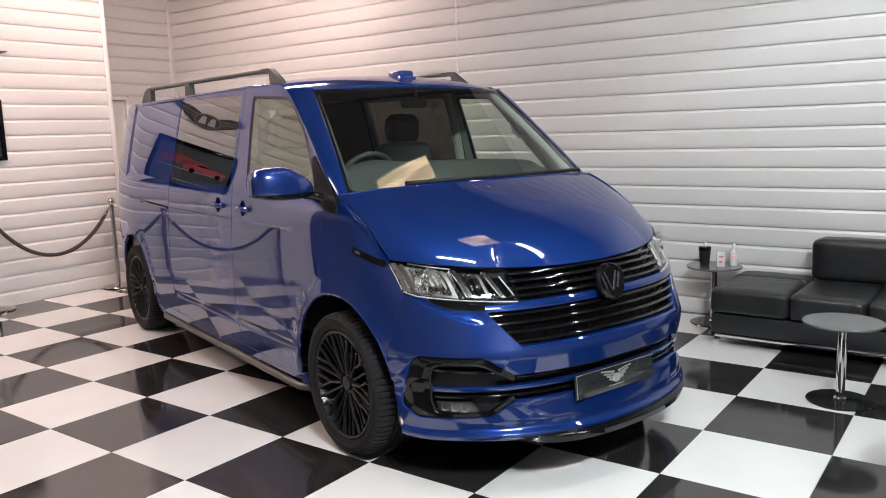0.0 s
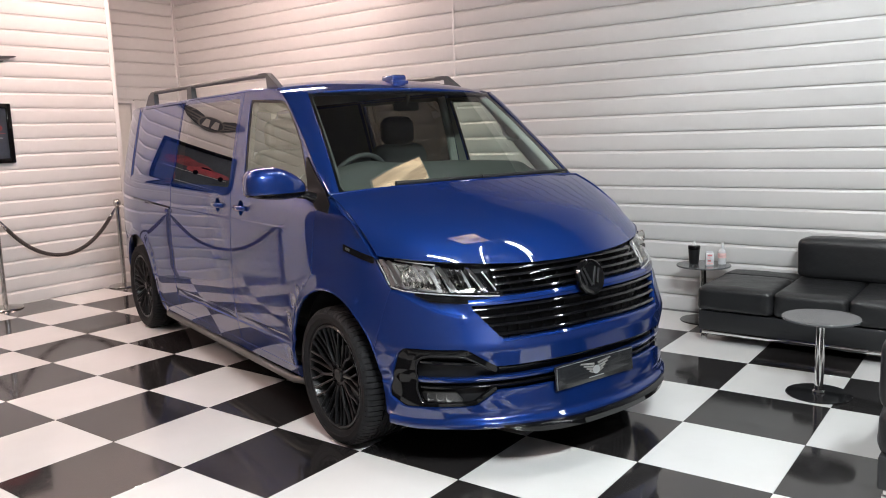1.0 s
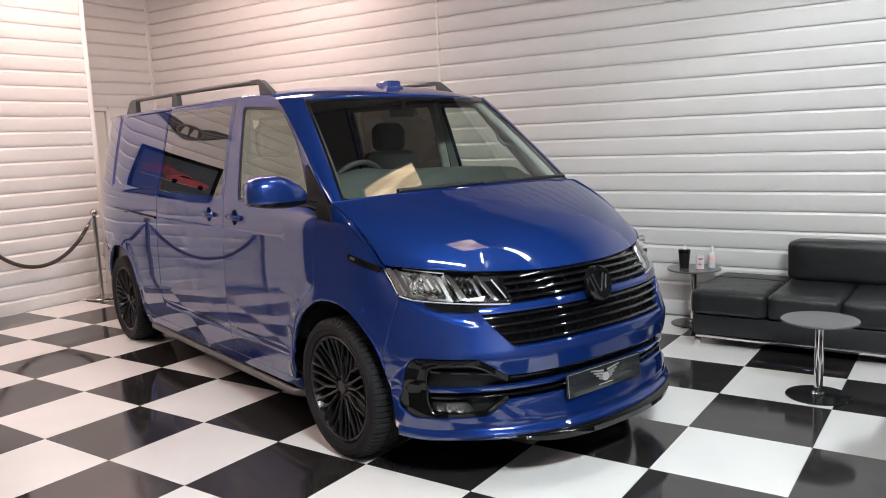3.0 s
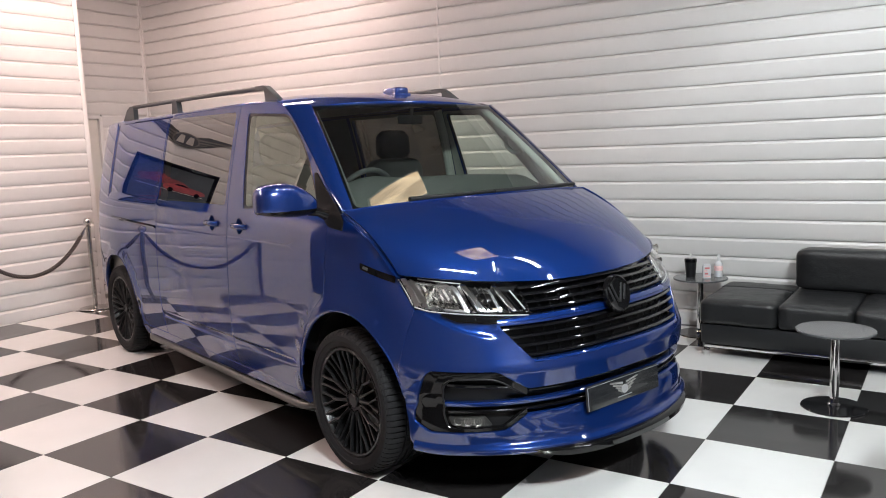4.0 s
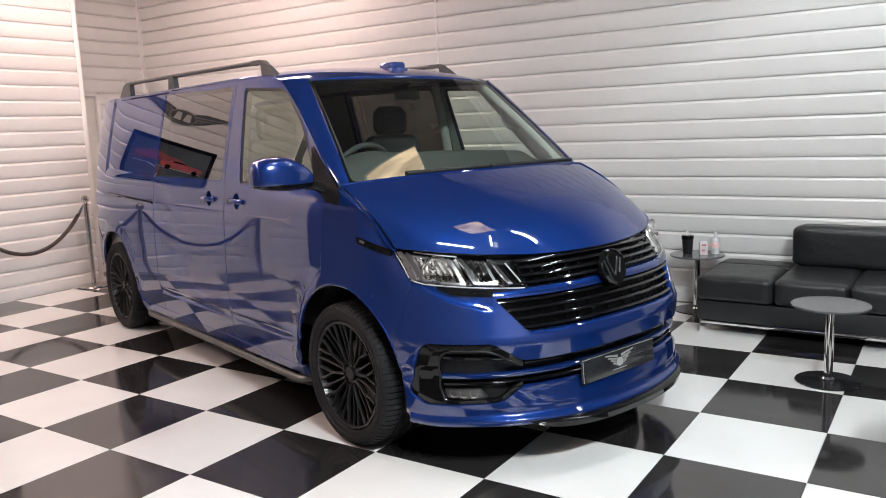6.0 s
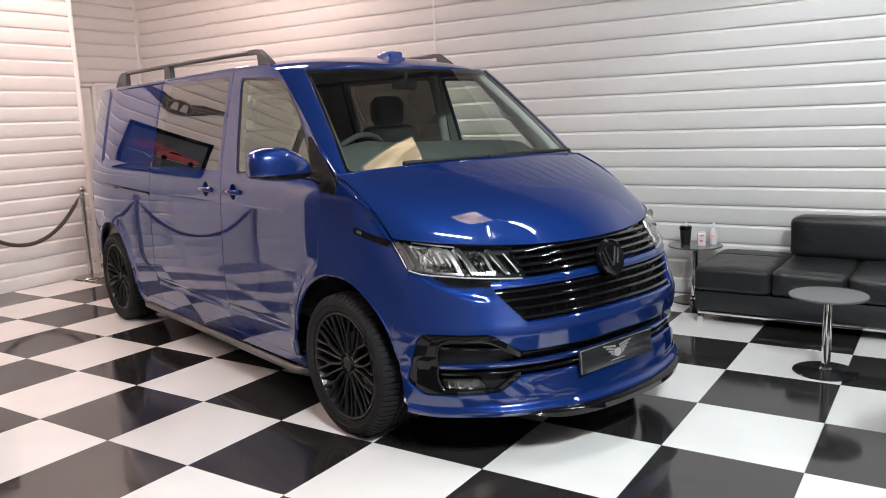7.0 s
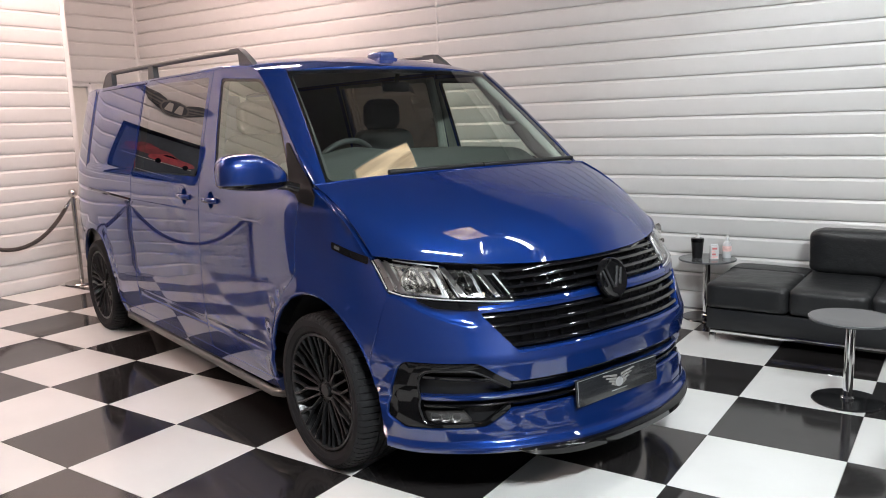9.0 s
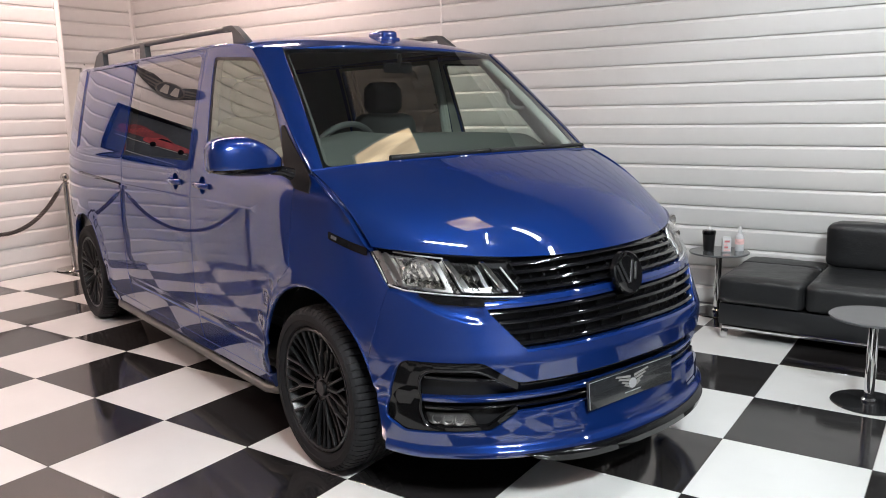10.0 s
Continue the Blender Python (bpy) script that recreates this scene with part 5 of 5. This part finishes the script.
# wheels
def wheel(x, s):
    w = new("wheel")
    w.parent = van
    w.matrix_local = pose(x, s * 0.812, AXLE_Z) @ (pose(0, 0, 0, 90, 0, 0) if s < 0 else pose(0, 0, 0, -90, 0, 0))
    # local z points out of the van
    R = 0.352
    T = R - 0.008
    lathe("tyre", [(0.262, -0.13), (0.275, -0.154), (0.315, -0.163), (0.336, -0.154), (0.342, -0.137), (T, -0.09), (T, 0.06), (0.342, 0.105), (0.336, 0.122), (0.326, 0.128), (0.324, 0.132), (0.300, 0.132), (0.298, 0.129), (0.275, 0.122), (0.262, 0.10), (0.25, 0.09), (0.25, -0.12)], RUBBER, w, 64, close=True)
    # tread blocks that run over the shoulder
    bm = bmesh.new()
    for k in range(74):
        m = pose(0, 0, 0, 0, 0, 360 * k / 74)
        for side in (-1, 1):
            prof = [(R, 0.040), (R - 0.001, 0.085), (R - 0.005, 0.108), (0.336, 0.1245), (0.324, 0.1305)]
            lean = [0.0, 0.004, 0.006, 0.006, 0.005]
            rows = []
            for (r, z), d in zip(prof, lean):
                rows.append([bm.verts.new(m @ Vector((r - e, y + side * d, side * z - (0.032 if side < 0 else 0)))) for e, y in ((0.010, -0.0125), (0, -0.0118), (0, 0.0118), (0.010, 0.0125))])
            for p, q in zip(rows, rows[1:]):
                for i in range(3):
                    bm.faces.new([p[i], p[i + 1], q[i + 1], q[i]])
            bm.faces.new(rows[0])
        for z0 in (-0.064, -0.029, 0.006):
            add_box(bm, (R - 0.010, -0.0142, z0), (R, 0.0142, z0 + 0.024), 0.0, 1, m)
    tagged(part("tread", bm, RUBBER, w), kind="stuff")
    lathe("rim", [(0.262, 0.108), (0.266, 0.114), (0.262, 0.119), (0.252, 0.117), (0.246, 0.100), (0.238, 0.05), (0.232, -0.06), (0.245, -0.10), (0.258, -0.11)], ALLOY, w, 64)
    for k in range(10):
        a = 2 * math.pi * (k + 0.25) / 10

        def at(r, da, z):
            return Vector((r * math.cos(a + da), r * math.sin(a + da), z))

        # a stem that forks towards the rim
        bm = bmesh.new()
        add_tube(bm, [at(0.060, 0, 0.080), at(0.10, 0, 0.090), at(0.165, 0, 0.099)], [0.0105, 0.0085, 0.0080], 8, True, 1.6)
        for sgn in (-1, 1):
            add_tube(bm, [at(0.155, sgn * 0.010, 0.098), at(0.185, sgn * 0.075, 0.102), at(0.215, sgn * 0.110, 0.107), at(0.250, sgn * 0.125, 0.111)], [0.0070, 0.0066, 0.0066, 0.0085], 8, True, 1.5)
        part("spoke", bm, ALLOY, w)
        # a straight thin spoke between two forks
        bm = bmesh.new()
        h = math.pi / 10
        add_tube(bm, [at(0.060, h, 0.078), at(0.12, h, 0.088), at(0.19, h, 0.096), at(0.250, h, 0.109)], [0.0085, 0.0066, 0.0062, 0.0078], 8, True, 1.5)
        part("spoke", bm, ALLOY, w)
    lathe("hub", [(0, 0.096), (0.028, 0.096), (0.032, 0.093), (0.035, 0.080), (0.040, 0.080), (0.074, 0.086), (0.080, 0.078), (0.078, 0.03), (0, 0.03)], ALLOY, w, 32)
    for k in range(5):
        a = 2 * math.pi * k / 5
        lathe("wheel_bolt", [(0.013, 0.0875), (0.011, 0.0885), (0.010, 0.080), (0.0, 0.078)], SATIN_BLACK, w, 12, pose(0.056 * math.cos(a), 0.056 * math.sin(a), 0))
    lathe("brake_disc", [(0.06, 0.012), (0.155, 0.012), (0.157, 0.006), (0.157, -0.012), (0.06, -0.012)], DARK_STEEL, w, 40)
    bm = bmesh.new()
    add_box(bm, (0.10, -0.085, -0.035), (0.185, 0.085, 0.04), 0.015)
    part("brake_caliper", bm, SATIN_BLACK, w)
    return w


for wx in (FA, RA):
    for s in (-1, 1):
        wheel(wx, s)

# door mirror
mir = new("door_mirror")
mir.parent = van
bm = bmesh.new()
made = bmesh.ops.create_uvsphere(bm, u_segments=36, v_segments=24, radius=1.0)["verts"]
for v in made:
    x, y, z = v.co
    n = (abs(x) ** 3.2 + abs(y) ** 3.6 + abs(z) ** 3.8) ** (1 / 3.5)
    x, y, z = x / n, y / n, z / n
    inner = clamp((y + 0.1) / 1.1, 0, 1)
    zz = 1.283 + (max(z, -0.35) + 0.35) / 1.35 * 0.127 * (1 - 0.62 * inner ** 1.5)
    v.co = Vector((-0.245 + 0.095 * x * (1 - 0.35 * inner), -1.092 + 0.156 * y, zz))
    if x < 0:
        v.co.x = max(v.co.x, -0.275)
part("mirror_cap", bm, PAINT, mir)
bm = bmesh.new()
made = bmesh.ops.create_uvsphere(bm, u_segments=32, v_segments=12, radius=1.0)["verts"]
for v in made:
    x, y, z = v.co
    n = (abs(x) ** 2.5 + abs(y) ** 2.5) ** (1 / 2.5) or 1
    k = math.hypot(x, y) / n
    v.co = Vector((-0.245 + 0.0985 * x * k, -1.090 + 0.157 * y * k, 1.284 + (min(0.0, z) * 0.036 if z < 0 else 0.0) * (1 + 0.25 * y)))
part("lower_shell", bm, GLOSS_BLACK, mir, "gloss black lower mirror shell")
bm = bmesh.new()
add_tube(bm, [(-0.21, -0.90, 1.245), (-0.215, -0.94, 1.262), (-0.225, -0.99, 1.268)], [0.034, 0.026, 0.024], 14, True, 0.8)
part("mirror_arm", bm, GLOSS_BLACK, mir, "gloss black mirror arm")
box("mirror_glass", (-0.279, -1.23, 1.268), (-0.2755, -0.98, 1.365), CHROME, mir, 0.001, 1)
for s in (-1, 1):
    panel("mirror_sail", rounded([(-0.405, 1.440), (-0.385, 1.447), (-0.095, 1.215), (-0.078, 1.172), (-0.19, 1.186), (-0.33, 1.262)], 0.010, 3), proud(flank(s), 0.006), MATT_BLACK, van, step=0.05, depth=0.02, flip=s > 0, label="black mirror mount")

# ---- cab interior ----
def dash_top(u, v):
    return (-0.17 - 0.50 * v, 0.76 * u, 1.238 + 0.140 * ease(0, 0.75, v) - 0.03 * u * u + 0.03 * math.exp(-((u + 0.48) / 0.2) ** 2) * ease(0.4, 0.9, v) - 0.04 * ease(0.85, 1.0, v))


panel("dashboard", rounded([(-1, 0), (1, 0), (1, 1), (-1, 1)], 0.05), dash_top, DASH, van, step=0.1, depth=0.25, label="dark grey dashboard")
steer = new("steering_wheel")
steer.parent = van
steer.matrix_local = pose(-0.67, -0.37, 1.272, 0, -62, 0)
bm = bmesh.new()
add_tube(bm, [(0.185 * math.cos(a), 0.185 * math.sin(a), 0) for a in [2 * math.pi * k / 40 for k in range(41)]], 0.015, 10, False)
part("rim", bm, RAIL_GREY, steer)
bm = bmesh.new()
add_box(bm, (-0.07, -0.075, -0.03), (0.06, 0.075, 0.0), 0.02)
for a in (90, 270, 180):
    add_box(bm, (0.05, -0.018, -0.02), (0.18, 0.018, -0.005), 0.004, 1, pose(0, 0, 0, 0, 0, a))
part("spokes", bm, SATIN_BLACK, steer)
for sy in (-0.43, 0.47):
    seat = new("cab_seat")
    seat.parent = van
    seat.matrix_local = pose(-1.24, sy, 0)
    cushion("seat_cushion", (-0.25, -0.23, 0.62), (0.28, 0.23, 0.80), CLOTH, seat, 0.06, 0.015)
    cushion("backrest", (-0.34, -0.22, 0.80), (-0.19, 0.22, 1.465), CLOTH, seat, 0.06, 0.015)
    cushion("headrest", (-0.33, -0.125, 1.475), (-0.22, 0.125, 1.665), CLOTH, seat, 0.05, 0.012)
    bm = bmesh.new()
    for py in (-0.06, 0.06):
        add_tube(bm, [(-0.28, py, 1.36), (-0.28, py, 1.48)], 0.008, 8)
    part("headrest_post", bm, STEEL, seat)
bm = bmesh.new()
add_box(bm, (-3.9, -0.74, 0.45), (-0.35, 0.74, 0.50))
part("load_floor", bm, DASH, van)


def headlining(x, y):
    p = roof(x, y)
    return (x, y, p[2] - 0.045)


panel("headlining", [(-4.05, -0.66), (-0.86, -0.60), (-0.86, 0.60), (-4.05, 0.66)], headlining, LINING, van, step=0.15, depth=0.0, flip=True)
for s in (-1, 1):
    bm = bmesh.new()
    add_tube(bm, [(-1.33, s * 0.87, 1.2), (-1.33, s * 0.80, 1.60), (-1.31, s * 0.73, 1.80)], [0.034, 0.03, 0.028], 10)
    part("pillar_lining", bm, LINING, van, "light grey pillar lining")
    # the near pillar's lining is coloured darker to stand in for shade
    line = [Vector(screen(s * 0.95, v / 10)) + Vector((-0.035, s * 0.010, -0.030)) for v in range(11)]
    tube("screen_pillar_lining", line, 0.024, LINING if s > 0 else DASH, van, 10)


def far_trim(u, v):
    """Lining between the far edge of the screen and the far door's window."""
    z = 1.27 + 0.50 * v
    x = -0.40 - 0.46 * v - 0.10 * v * (1 - v) - 0.05 * v ** 6
    a = Vector(screen(0.985, v)) + Vector((-0.02, 0.0, -0.022))
    b = Vector((x, body_y(x, z) - 0.034, z))
    return tuple(a.lerp(b, u) + Vector((0, -0.012 * 4 * u * (1 - u), 0)))


panel("screen_pillar_trim", [(0, 0), (1, 0), (1, 1), (0, 1)], far_trim, LINING, van, step=0.1, depth=0.006, label="light grey pillar trim")
tube("grab_handle", [(-0.648, 0.76, 1.632), (-0.639, 0.735, 1.581), (-0.61, 0.72, 1.533), (-0.56, 0.72, 1.496), (-0.514, 0.735, 1.492), (-0.483, 0.77, 1.512)], 0.014, LINING, van, 8)
mirror_in = new("cabin_mirror")
mirror_in.parent = van
bm = bmesh.new()
add_box(bm, (-0.70, -0.09, 1.685), (-0.67, 0.09, 1.742), 0.014)
part("mirror_shell", bm, GLOSS_BLACK, mirror_in)
tube("mirror_stem", [(-0.66, 0, 1.78), (-0.68, 0, 1.71)], 0.012, GLOSS_BLACK, mirror_in)

# ---- floor tiles ----
floor = tagged(new("floor"), "glossy black and white checkerboard floor of large square tiles", "floor", kind="structure")
box("bed", (-6.2, -4.5, -0.12), (5.8, 5.0, -0.0055), GROUT, floor)


def tile_mesh(mat):
    bm = bmesh.new()
    g = 0.0012
    add_box(bm, (g, g, -0.006), (S - g, S - g, 0.0), 0.0009, 1)
    bmesh.ops.recalc_face_normals(bm, faces=bm.faces)
    mesh = bpy.data.meshes.new("tile")
    bm.to_mesh(mesh)
    bm.free()
    mesh.materials.append(mat)
    return mesh


TILES = [tile_mesh(WHITE_TILE), tile_mesh(BLACK_TILE)]
for u in range(X0, X1):
    for v in range(Y0, Y1):
        ob = new("tile", TILES[(u + v) % 2])
        ob.parent = floor
        ob.location = (u * S, v * S, 0)
